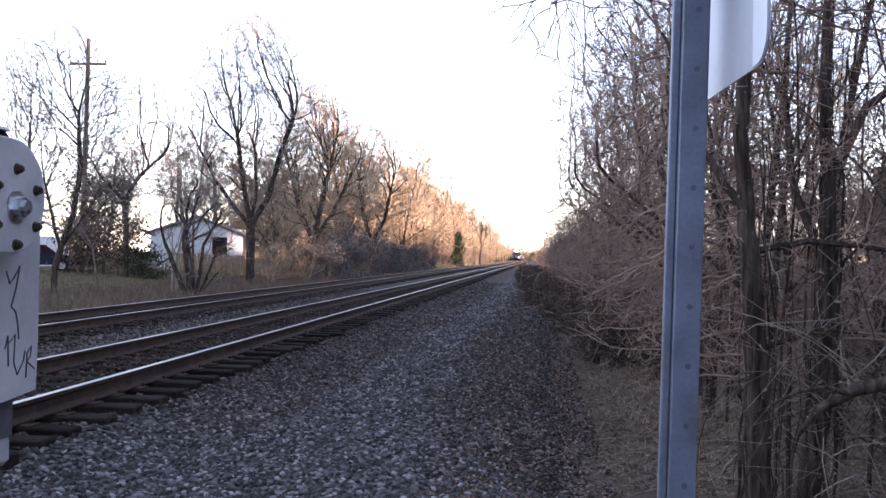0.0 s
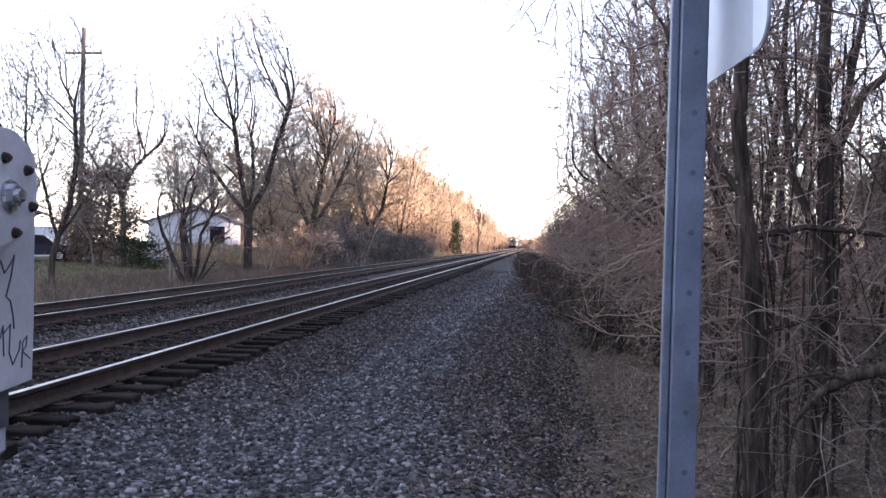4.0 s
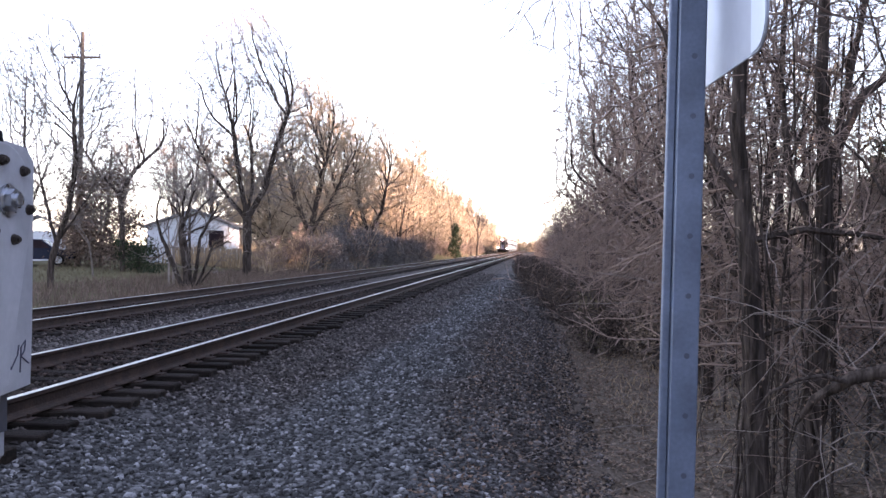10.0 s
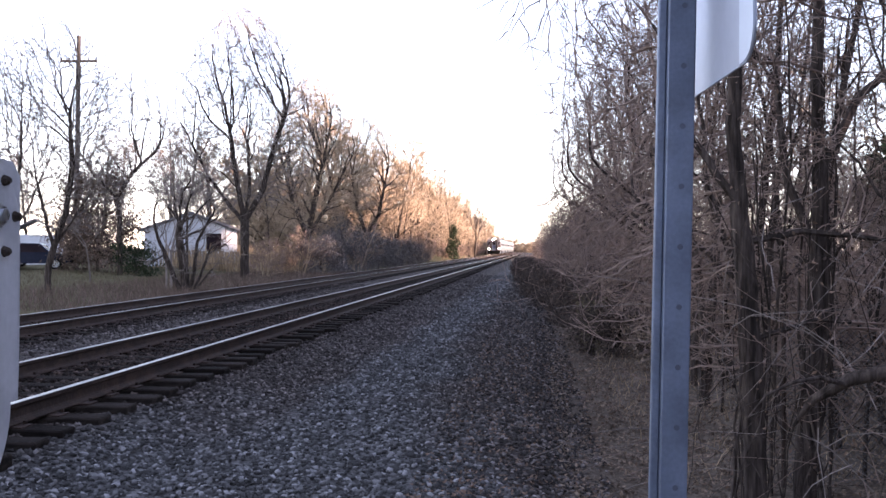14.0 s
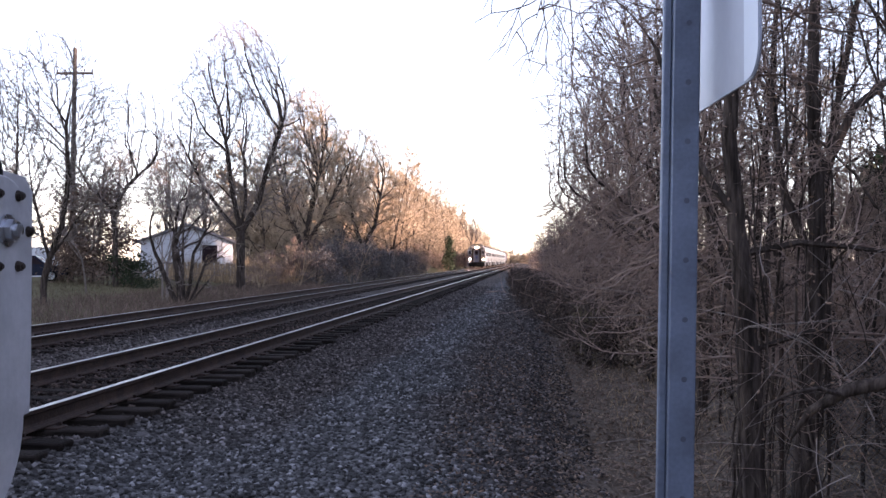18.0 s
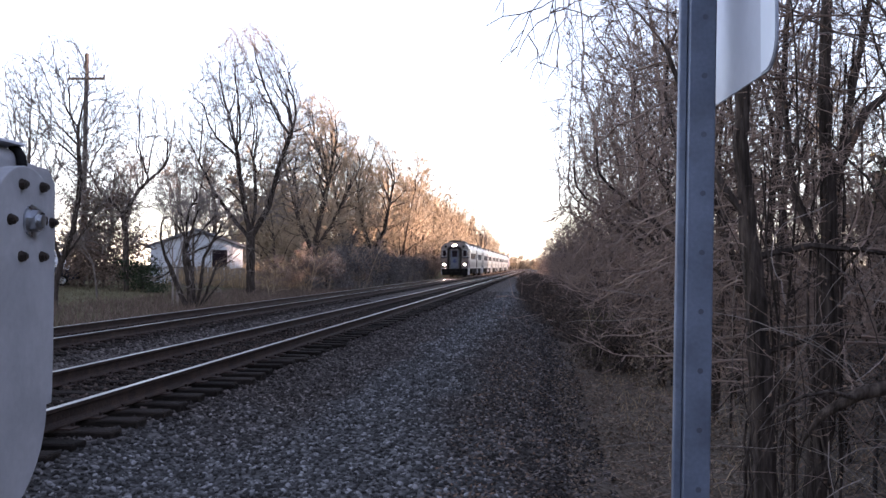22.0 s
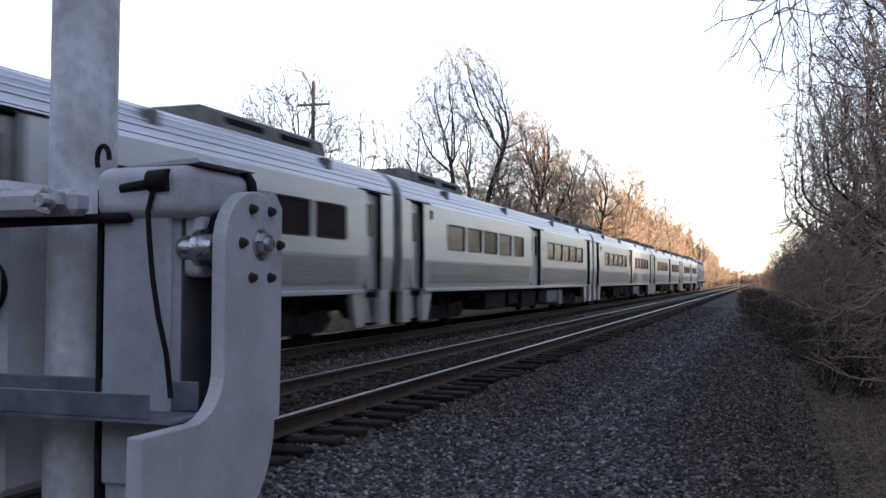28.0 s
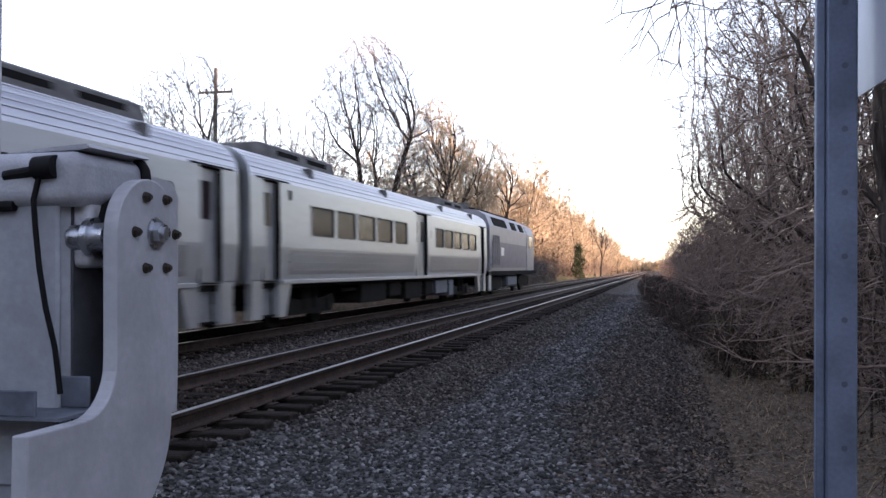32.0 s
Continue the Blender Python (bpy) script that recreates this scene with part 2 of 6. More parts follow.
TWIG = material("twig_bark", (0.30, 0.25, 0.22), 0.9, vary=0.3, scale=3, bump=0.0, per_object=0.2)
# far twigs: the warmth of low sun and haze is put into the colour
SUN_TWIG = material("sun_haze_twig", (0.52, 0.395, 0.27), 0.9, vary=0.35, scale=0.5, bump=0.0, per_object=0.25)
BUSH_TWIG = material("thicket_twig", (0.34, 0.245, 0.20), 0.9, vary=0.35, scale=0.8, bump=0.0, per_object=0.25)
LEAF = material("dead_leaf", (0.22, 0.145, 0.10), 0.85, vary=0.4, scale=8, bump=0.0, per_island=0.5)
LITTER = material("leaf_litter", (0.29, 0.215, 0.155), 0.9, vary=0.4, scale=8, bump=0.0, per_island=0.5)
REED = material("dry_reed", (0.50, 0.36, 0.22), 0.9, vary=0.35, scale=2, bump=0.0, per_island=0.4)
GRASS = material("winter_grass", (0.19, 0.155, 0.095), 0.9, vary=0.4, scale=2, bump=0.0, per_island=0.4)
BRIAR = material("dead_creeper_leaf", (0.22, 0.155, 0.12), 0.9, vary=0.4, scale=2, bump=0.0, per_island=0.5)
BRAMBLE = material("bramble_leaf", (0.115, 0.085, 0.07), 0.9, vary=0.4, scale=2, bump=0.0, per_island=0.5)
CREEPER = material("dark_creeper_leaf", (0.19, 0.17, 0.16), 0.9, vary=0.4, scale=2, bump=0.0, per_island=0.5)
CEDAR = material("cedar_foliage", (0.045, 0.06, 0.03), 0.9, vary=0.4, scale=2, bump=0.0, per_island=0.4)
POLE = material("weathered_pole_wood", (0.115, 0.098, 0.088), 0.9, vary=0.35, scale=3, bump=0.3, stretch=(4, 4, 0.3))
SIDING = material("white_siding", (0.74, 0.76, 0.80), 0.6, vary=0.08, scale=2, bump=0.03)
SHINGLE = material("grey_shingle", (0.22, 0.22, 0.24), 0.9, vary=0.3, scale=5)
WHITE = material("white_trim", (0.8, 0.8, 0.8), 0.5, vary=0.06)
FENCE = material("grey_fence_wood", (0.26, 0.21, 0.17), 0.9, vary=0.3, scale=3)
CAR_PAINT = material("dark_blue_car_paint", (0.03, 0.035, 0.06), 0.25, 0.2, vary=0.1, bump=0.0)
CAR_PALE = material("pale_car_paint", (0.55, 0.57, 0.6), 0.3, 0.2, vary=0.08, bump=0.0)


def ground_material():
    """Ballast in the middle, dead leaves on one side, winter grass on the other."""
    m = bpy.data.materials.new("ground")
    m.use_nodes = True
    n, k = m.node_tree.nodes, m.node_tree.links
    b = n["Principled BSDF"]
    b.inputs["Roughness"].default_value = 0.9
    b.inputs["Specular IOR Level"].default_value = 0.08
    co = n.new("ShaderNodeTexCoord").outputs["Object"]
    xyz = n.new("ShaderNodeSeparateXYZ")
    k.new(co, xyz.inputs[0])

    def tex(scale, detail=6.0):
        t = n.new("ShaderNodeTexNoise")
        t.inputs["Scale"].default_value, t.inputs["Detail"].default_value = scale, detail
        k.new(co, t.inputs["Vector"])
        return t.outputs[0]

    def ramp(fac, stops):
        r = n.new("ShaderNodeValToRGB")
        e = r.color_ramp.elements
        while len(e) < len(stops):
            e.new(0.5)
        for s, (p, c) in zip(e, stops):
            s.position, s.color = p, (*c, 1)
        k.new(fac, r.inputs[0])
        return r.outputs[0]

    def mix(f, a, c):
        x = n.new("ShaderNodeMix")
        x.data_type = "RGBA"
        k.new(f, x.inputs[0])
        k.new(a, x.inputs[6])
        k.new(c, x.inputs[7])
        return x.outputs[2]

    def edge(lo, hi, wobble):
        w = n.new("ShaderNodeMath")
        w.operation = "MULTIPLY_ADD"
        k.new(tex(0.9), w.inputs[0])
        w.inputs[1].default_value = wobble
        k.new(xyz.outputs[0], w.inputs[2])
        r = n.new("ShaderNodeMapRange")
        r.inputs[1].default_value, r.inputs[2].default_value = lo + wobble / 2, hi + wobble / 2
        k.new(w.outputs[0], r.inputs[0])
        return r.outputs[0]

    vor = n.new("ShaderNodeTexVoronoi")
    vor.inputs["Scale"].default_value = 17.0
    k.new(co, vor.inputs["Vector"])
    grey = n.new("ShaderNodeRGBToBW")
    k.new(vor.outputs["Color"], grey.inputs[0])
    stone = ramp(grey.outputs[0], [(0.15, (0.015, 0.014, 0.0135)), (0.5, (0.058, 0.056, 0.054)), (0.85, (0.20, 0.195, 0.192))])
    dirt = ramp(tex(0.7), [(0.35, (0.035, 0.03, 0.026)), (0.65, (0.10, 0.097, 0.095))])
    half = n.new("ShaderNodeMix")
    half.data_type = "RGBA"
    half.inputs[0].default_value = 0.35
    k.new(stone, half.inputs[6])
    k.new(dirt, half.inputs[7])
    leaf = mix(tex(1.3), ramp(tex(30), [(0.35, (0.055, 0.042, 0.032)), (0.7, (0.20, 0.155, 0.115))]),
               ramp(tex(12), [(0.35, (0.085, 0.066, 0.05)), (0.65, (0.21, 0.17, 0.13))]))
    lawn = mix(tex(0.35), ramp(tex(20), [(0.3, (0.08, 0.066, 0.04)), (0.7, (0.19, 0.155, 0.095))]),
               ramp(tex(24), [(0.3, (0.06, 0.062, 0.026)), (0.7, (0.13, 0.125, 0.055))]))
    all_ = mix(edge(0.2, 0.75, 0.9), mix(edge(-13.4, -11.9, 1.2), lawn, soil(n, k, half.outputs[2])), leaf)
    k.new(all_, b.inputs["Base Color"])
    bu = n.new("ShaderNodeBump")
    bu.inputs["Strength"].default_value = 0.7
    bu.inputs["Distance"].default_value = 0.04
    k.new(vor.outputs["Distance"], bu.inputs["Height"])
    k.new(bu.outputs[0], b.inputs["Normal"])
    return m


GROUND = ground_material()


# ---- mesh building ----
class Geo:
    """Vertices and faces that are gathered for one mesh."""

    def __init__(self):
        self.v, self.f = [], []

    def add(self, verts, faces):
        o = len(self.v)
        self.v.extend(verts)
        self.f.extend([tuple(i + o for i in f) for f in faces])
        return self

    def box(self, x0, x1, y0, y1, z0, z1, ch=0.0):
        """A box between its limits, with all its edges cut by ch."""
        if not ch:
            p = [(x, y, z) for x in (x0, x1) for y in (y0, y1) for z in (z0, z1)]
            return self.add(p, [(0, 1, 3, 2), (4, 6, 7, 5), (0, 4, 5, 1), (2, 3, 7, 6), (0, 2, 6, 4), (1, 5, 7, 3)])
        lo, hi = (x0, y0, z0), (x1, y1, z1)
        verts, at = [], {}
        for sx in (0, 1):
            for sy in (0, 1):
                for sz in (0, 1):
                    s = (sx, sy, sz)
                    for a in range(3):
                        p = [hi[i] if s[i] else lo[i] for i in range(3)]
                        for i in range(3):
                            if i != a:
                                p[i] += -ch if s[i] else ch
                        at[s, a] = len(verts)
                        verts.append(tuple(p))
        faces = []
        for a in range(3):
            b, c = (a + 1) % 3, (a + 2) % 3
            for sa in (0, 1):
                ring = []
                for sb, sc in ((0, 0), (1, 0), (1, 1), (0, 1)):
                    s = [0, 0, 0]
                    s[a], s[b], s[c] = sa, sb, sc
                    ring.append(at[tuple(s), a])
                faces.append(tuple(ring if sa else ring[::-1]))
            for sb in (0, 1):
                for sc in (0, 1):
                    s0, s1 = [0, 0, 0], [0, 0, 0]
                    s0[b] = s1[b] = sb
                    s0[c] = s1[c] = sc
                    s1[a] = 1
                    q = (at[tuple(s0), b], at[tuple(s1), b], at[tuple(s1), c], at[tuple(s0), c])
                    faces.append(q if sb != sc else q[::-1])
        for sx in (0, 1):
            for sy in (0, 1):
                for sz in (0, 1):
                    t = tuple(at[(sx, sy, sz), a] for a in range(3))
                    faces.append(t if (sx + sy + sz) % 2 else t[::-1])
        return self.add(verts, faces)

    def tube(self, pts, radii, n=8, caps=True):
        """A round bar along points."""
        pts = [Vector(p) for p in pts]
        if isinstance(radii, (int, float)):
            radii = [radii] * len(pts)
        verts, faces = [], []
        u = None
        for i, p in enumerate(pts):
            d = (pts[min(i + 1, len(pts) - 1)] - pts[max(i - 1, 0)]).normalized()
            if u is None:
                u = d.orthogonal().normalized()
            else:
                u = (u - d * u.dot(d)).normalized()
            w = d.cross(u)
            for k in range(n):
                a = 2 * math.pi * k / n
                verts.append(tuple(p + (u * math.cos(a) + w * math.sin(a)) * radii[i]))
        for i in range(len(pts) - 1):
            for k in range(n):
                faces.append((i * n + k, i * n + (k + 1) % n, (i + 1) * n + (k + 1) % n, (i + 1) * n + k))
        if caps:
            faces.append(tuple(range(n))[::-1])
            faces.append(tuple(range((len(pts) - 1) * n, len(pts) * n)))
        return self.add(verts, faces)

    def prism(self, outline, axis, a, b):
        """A flat outline pushed along an axis from a to b. The outline gives the two other coordinates in order."""
        n = len(outline)

        def at(p, h):
            q = list(p)
            q.insert("xyz".index(axis), h)
            return tuple(q)
        verts = [at(p, a) for p in outline] + [at(p, b) for p in outline]
        faces = [tuple(range(n))[::-1], tuple(range(n, 2 * n))]
        faces += [(i, (i + 1) % n, n + (i + 1) % n, n + i) for i in range(n)]
        return self.add(verts, faces)


def mesh_of(name, geo, mat, smooth=False, fix=True):
    me = bpy.data.meshes.new(name)
    me.from_pydata(geo.v, [], geo.f)
    if fix:
        bm = bmesh.new()
        bm.from_mesh(me)
        bmesh.ops.recalc_face_normals(bm, faces=bm.faces)
        bm.to_mesh(me)
        bm.free()
    if smooth:
        me.shade_smooth()
        me.set_sharp_from_angle(angle=radians(35))
    if mat:
        me.materials.append(mat)
    return me


def part(name, geo, mat, parent=None, label="", smooth=False, fix=True):
    """One mesh object, under a thing or under a part."""
    me = geo if isinstance(geo, bpy.types.Mesh) else mesh_of(name, geo, mat, smooth, fix)
    ob = new(name, me)
    if parent:
        ob.parent = parent
    return tagged(ob, label)


def thing(name, label, category, group="", kind="", m=None):
    """An empty at the base of a thing that carries its parts."""
    ob = new(name)
    ob.empty_display_size = 0.2
    if m:
        ob.matrix_basis = m
    return tagged(ob, label, category, group, kind)


def arrays_mesh(name, verts, tris, mat):
    """A mesh from numpy arrays of vertices and triangles."""
    me = bpy.data.meshes.new(name)
    nv, nf = len(verts), len(tris)
    me.vertices.add(nv)
    me.vertices.foreach_set("co", np.asarray(verts, dtype=np.float32).ravel())
    me.loops.add(nf * 3)
    me.loops.foreach_set("vertex_index", np.asarray(tris, dtype=np.int32).ravel())
    me.polygons.add(nf)
    me.polygons.foreach_set("loop_start", np.arange(0, nf * 3, 3, dtype=np.int32))
    me.update(calc_edges=True)
    me.validate()
    me.materials.append(mat)
    return me


# ---- ground ----
def ground_z(x, y):
    """Height of the ground: the track bed, the gravel beside it, a shallow ditch under the thicket."""
    pts = [(-400, 0.6), (-60, 0.5), (-30, 0.25), (-22, 0.0), (-17, -0.3), (-13.4, -0.55), (-12.2, -0.45), (-11.2, -0.23), (-7.9, -0.23),
           (-7.1, -0.3), (-6.4, -0.23), (-3.75, -0.27), (-3.1, -0.42), (-1.6, -0.44), (-0.9, -0.45), (0.0, -0.58), (0.7, -0.84), (1.3, -0.99), (2.2, -0.97), (3.2, -0.88), (6, -0.6), (30, -0.2), (400, 0.5)]
    for (xa, za), (xb, zb) in zip(pts, pts[1:]):
        if x <= xb:
            f = max(0.0, (x - xa) / (xb - xa))
            z = za + (zb - za) * f
            break
    else:
        z = pts[-1][1]
    rough = 0.03 if -12 < x < 0.6 else 0.12
    if -11.2 < x < -3.8:
        rough = 0.012
    z += rough * noise.noise((x * 1.1, y * 0.6, 0.0)) + rough * 0.5 * noise.noise((x * 3.1, y * 2.3, 5.0))
    return z


def build_ground():
    xs = [-2500, -1200, -600, -300, -150, -90, -60, -45, -35] + [-30 + i * 1.5 for i in range(11)] + \
         [-13.4 + 0.4 * i for i in range(24)] + [-3.75 + 0.22 * i for i in range(28)] + [2.6 + 0.8 * i for i in range(10)] + \
         [14, 20, 30, 45, 70, 120, 250, 500, 1200, 2500]
    ys = [-600, -250, -120, -60, -30, -15, -8, -4] + [-2 + 0.4 * i for i in range(60)] + [22.5 + 1.5 * i for i in range(30)] + \
         [70, 80, 95, 110, 130, 160, 200, 260, 340, 450, 600, 900, 1500, 3000]
    verts = [(x, y, ground_z(x, y)) for y in ys for x in xs]
    w = len(xs)
    faces = [(j * w + i, j * w + i + 1, (j + 1) * w + i + 1, (j + 1) * w + i) for j in range(len(ys) - 1) for i in range(w - 1)]
    g = Geo().add(verts, faces)
    ob = part("ground", g, GROUND, smooth=True, fix=False)
    tagged(ob, "gravel strip between leaf-strewn thicket floor and winter grass", "ground", kind="structure")


build_ground()


# ---- tracks ----
NEAR_TRACK, FAR_TRACK = -5.08, -9.2
GAUGE = 1.475


def rail_profile():
    half = [(0.0, -0.178), (0.070, -0.178), (0.070, -0.166), (0.020, -0.148), (0.009, -0.130), (0.009, -0.055), (0.034, -0.038), (0.036, -0.006)]
    return half + [(-x, z) for x, z in half[:0:-1]]


def build_track(x, label):
    track = thing("railway_track", label, "railway track", "two tracks", "structure")
    for side in (-1, 1):
        c = x + side * GAUGE / 2
        web = Geo().prism([(c + px, pz) for px, pz in rail_profile()], "y", -120, 900)
        rail = part("rail", web, RAIL_WEB, track, "rusty steel rail with a polished head")
        head = Geo().prism([(c - 0.034, -0.010), (c + 0.034, -0.010), (c + 0.034, -0.002), (c + 0.026, 0.0), (c - 0.026, 0.0), (c - 0.034, -0.002)], "y", -120, 900)
        part("rail_head", head, RAIL_HEAD, rail, "polished steel running surface")
    rng = random.Random(int(-x * 10))
    shapes = []
    for k in range(5):
        g = Geo()
        g.box(-1.3 + rng.uniform(-0.05, 0.03), 1.3 + rng.uniform(-0.04, 0.06), -0.115, 0.115, -0.19, 0.0, 0.014)
        g.v = [(vx, vy, vz + 0.008 * noise.noise((vx * 3, vy * 9, k * 7.1))) for vx, vy, vz in g.v]
        shapes.append(mesh_of("tie", g, TIE))
    plate = mesh_of("tie_plate", Geo().box(-0.16, 0.16, -0.09, 0.09, 0.0, 0.016, 0.004).box(-0.12, -0.09, -0.07, -0.045, 0.01, 0.045).box(0.09, 0.12, 0.045, 0.07, 0.01, 0.045), RAIL_WEB)
    y, count = -1.0, 0
    rest = Geo()
    while y < 260:
        y += 0.55 + rng.uniform(-0.03, 0.03)
        if count < 140:
            t = part("tie", shapes[count % 5], None, track)
            t.matrix_basis = pose(x + rng.uniform(-0.05, 0.05), y, -0.19 + rng.uniform(-0.012, 0.006), 0, rng.uniform(-0.4, 0.4), rng.uniform(-2.0, 2.0))
            if count < 60:
                for side in (-1, 1):
                    p = part("tie_plate", plate, None, t)
                    p.matrix_basis = pose(side * GAUGE / 2, 0, 0.0)
        else:
            rest.box(x - 1.3, x + 1.3, y - 0.115, y + 0.115, -0.36, -0.19)
        count += 1
    tagged(part("far_ties", rest, TIE, track), kind="stuff")


build_track(NEAR_TRACK, "railway track with shiny rails on dark timber ties")
build_track(FAR_TRACK, "second railway track beyond, half sunk in ballast")


# ---- crossing gate ----
HUB_Y, HUB_Z, PLATE_X = 1.60, 1.355, -0.96


def arc(cy, cz, r, a0, a1, n):
    return [(cy + r * math.cos(radians(a0 + (a1 - a0) * i / n)), cz + r * math.sin(radians(a0 + (a1 - a0) * i / n))) for i in range(n + 1)]


def build_gate():
    gate = thing("crossing_gate", "grey aluminium level-crossing gate mechanism on a round mast", "crossing gate")
    gx, gy, fy = -1.385, 1.60, 1.47
    part("mast", Geo().tube([(gx - 0.015, gy, -0.4), (gx + 0.015, gy, 4.4)], 0.068, 32), ALU_DIRTY, gate, "stained round aluminium mast", smooth=True)
    part("foundation", Geo().box(gx - 0.35, gx + 0.35, gy - 0.35, gy + 0.35, -0.62, -0.40, 0.03), STONE, gate, "concrete foundation block")
    base = Geo().tube([(gx, gy, -0.41), (gx, gy, -0.36), (gx, gy, -0.3), (gx, gy, -0.1)], [0.22, 0.21, 0.11, 0.1], 20)
    part("mast_base", base, ALU_CAST, gate, smooth=True)
    # housing of the mechanism
    hx0, hx1 = -1.225, -1.060
    case = part("housing", Geo().box(hx0, hx1, fy, fy + 0.30, 0.84, 1.44, 0.012), HOUSING, gate, "grey cast housing")
    # thin dark sheet: the shade on the housing's side, no part of it
    part("recess_shade", Geo().box(hx1 - 0.002, hx1 + 0.005, fy + 0.014, fy + 0.29, 0.9, 1.40), RECESS_SHADE, case, "dark sheet added for the shade beside the arm")
    part("housing_door", Geo().box(hx0 + 0.006, hx1 - 0.008, fy - 0.012, fy + 0.002, 0.90, 1.43, 0.005), HOUSING, case)
    # black strip stands for the dark gap between mast and housing
    part("gap_strip", Geo().box(hx0 - 0.014, hx0 - 0.002, fy - 0.006, fy + 0.28, 0.84, 1.46, 0.003), RUBBER, case, "black strip added for the dark gap beside the mast")
    cap = part("bearing_cap", Geo().box(-1.228, -1.016, fy - 0.03, fy + 0.22, 1.400, 1.4975), ALU_CAST, gate, "rounded bearing cap over the shaft", smooth=True)
    bev = cap.modifiers.new("edge", "BEVEL")
    bev.width, bev.segments = 0.026, 5
    lip = Geo().prism([(-1.18, 1.4985), (-1.08, 1.507), (-1.015, 1.510), (-1.008, 1.503), (-1.03, 1.500), (-1.1, 1.4985)], "y", fy - 0.005, fy + 0.19)
    part("housing_lid", lip, ALU_CAST, case, "thin curved lid")
    hook = Geo().tube([(-1.03, fy + 0.175, 1.500), (-1.016, fy + 0.175, 1.492), (-1.009, fy + 0.175, 1.480), (-1.007, fy + 0.175, 1.465), (-1.009, fy + 0.175, 1.435)], [0.007, 0.009, 0.010, 0.010, 0.008], 12)
    part("hook", hook, RUBBER, gate, "black bent hook", smooth=True)
    sh = Geo().tube([(hx1 - 0.004, fy + 0.028, 1.345), (-0.992, fy + 0.028, 1.345)], 0.026, 24)
    sh.tube([(hx1 + 0.030, fy + 0.028, 1.345), (hx1 + 0.042, fy + 0.028, 1.345)], 0.036, 24)
    part("shaft_bearing", sh, CHROME, gate, "bright steel shaft bearing", smooth=True)
    lug = part("bearing_block", Geo().box(hx1 - 0.004, -1.024, fy + 0.016, fy + 0.13, 1.290, 1.41), ALU_CAST, gate, "cast block round the shaft", smooth=True)
    bev = lug.modifiers.new("edge", "BEVEL")
    bev.width, bev.segments = 0.014, 4
    part("shaft_collar", Geo().tube([(-1.045, HUB_Y - 0.01, HUB_Z), (-0.990, HUB_Y - 0.01, HUB_Z)], 0.082, 28), RUBBER, gate, "dark shaft seal", smooth=True)
    # clamp round the mast
    cl = Geo().box(-1.56, -1.235, fy - 0.075, fy - 0.02, 1.405, 1.455, 0.012)
    clamp = part("mast_clamp", cl, ALU_CAST, gate, "cast clamp bolted round the mast")
    for cx in (-1.465, -1.275):
        nut = Geo().tube([(cx, fy - 0.10, 1.43), (cx, fy - 0.072, 1.43)], 0.026, 6)
        nut.tube([(cx, fy - 0.118, 1.43), (cx, fy - 0.10, 1.43)], 0.013, 10)
        part("clamp_nut", nut, CHROME, clamp, "hexagonal steel nut")
    part("clamp_rod", Geo().tube([(-1.56, fy - 0.04, 1.393), (-1.15, fy - 0.02, 1.402)], 0.010, 10), RUBBER, clamp)
    left = part("counter_housing", Geo().box(-1.80, -1.485, fy + 0.01, fy + 0.26, 0.84, 1.49, 0.02), ALU, gate, "second grey housing beside the mast")
    part("round_cover", Geo().tube([(-1.53, fy + 0.011, 1.27), (-1.53, fy - 0.02, 1.27)], 0.062, 24), RUBBER, left, "dark round cover", smooth=True)
    lug = Geo().tube([(-1.50 + 0.04 * math.cos(a), fy - 0.03, 1.275 + 0.075 * math.sin(a)) for a in [-0.9 + i * 0.25 for i in range(11)]], 0.011, 8)
    part("lifting_loop", lug, CHROME, left, smooth=True)
    lug = Geo().tube([(-1.50 + 0.03 * math.cos(a), fy - 0.03, 1.455 + 0.045 * math.sin(a)) for a in [-0.5 + i * 0.25 for i in range(10)]], 0.008, 8)
    part("lifting_loop", lug, CHROME, left, smooth=True)
    # black cable from the plug to the foot
    plug = Geo().tube([(-1.098, fy - 0.03, 1.466), (-1.058, fy - 0.03, 1.468)], 0.021, 18)
    plug.tube([(-1.165, fy - 0.025, 1.455), (-1.098, fy - 0.03, 1.462)], 0.010, 10)
    cable = part("cable", Geo().tube([(-1.088, fy - 0.035, 1.455), (-1.100, fy - 0.035, 1.41), (-1.096, fy - 0.035, 1.36), (-1.088, fy - 0.035, 1.29), (-1.075, fy - 0.035, 1.22), (-1.060, fy - 0.03, 1.15), (-1.053, fy - 0.025, 1.07)], 0.0050, 8),
                 RUBBER, gate, "thin black cable hanging in a bow", smooth=True)
    part("cable_plug", plug, RUBBER, cable, smooth=True)
    loop = Geo().tube([(-1.222 - 0.014 * math.cos(a), fy - 0.01, 1.515 + 0.026 * math.sin(a)) for a in [-0.6 + 0.38 * i for i in range(11)]], 0.005, 8)
    part("cable_loop", loop, RUBBER, gate, smooth=True)
    # still plate with scribbles, behind the moving one
    px = -1.019
    outline = [(1.625, 0.984), (1.668, 0.983), (1.782, 0.991), (1.787, 1.10), (1.789, 1.44), (1.762, 1.468), (1.68, 1.474), (1.625, 1.474)]
    still = part("side_plate", Geo().prism(outline, "x", px - 0.010, px), ALU, gate, "upright grey plate with scribbled marker lines")
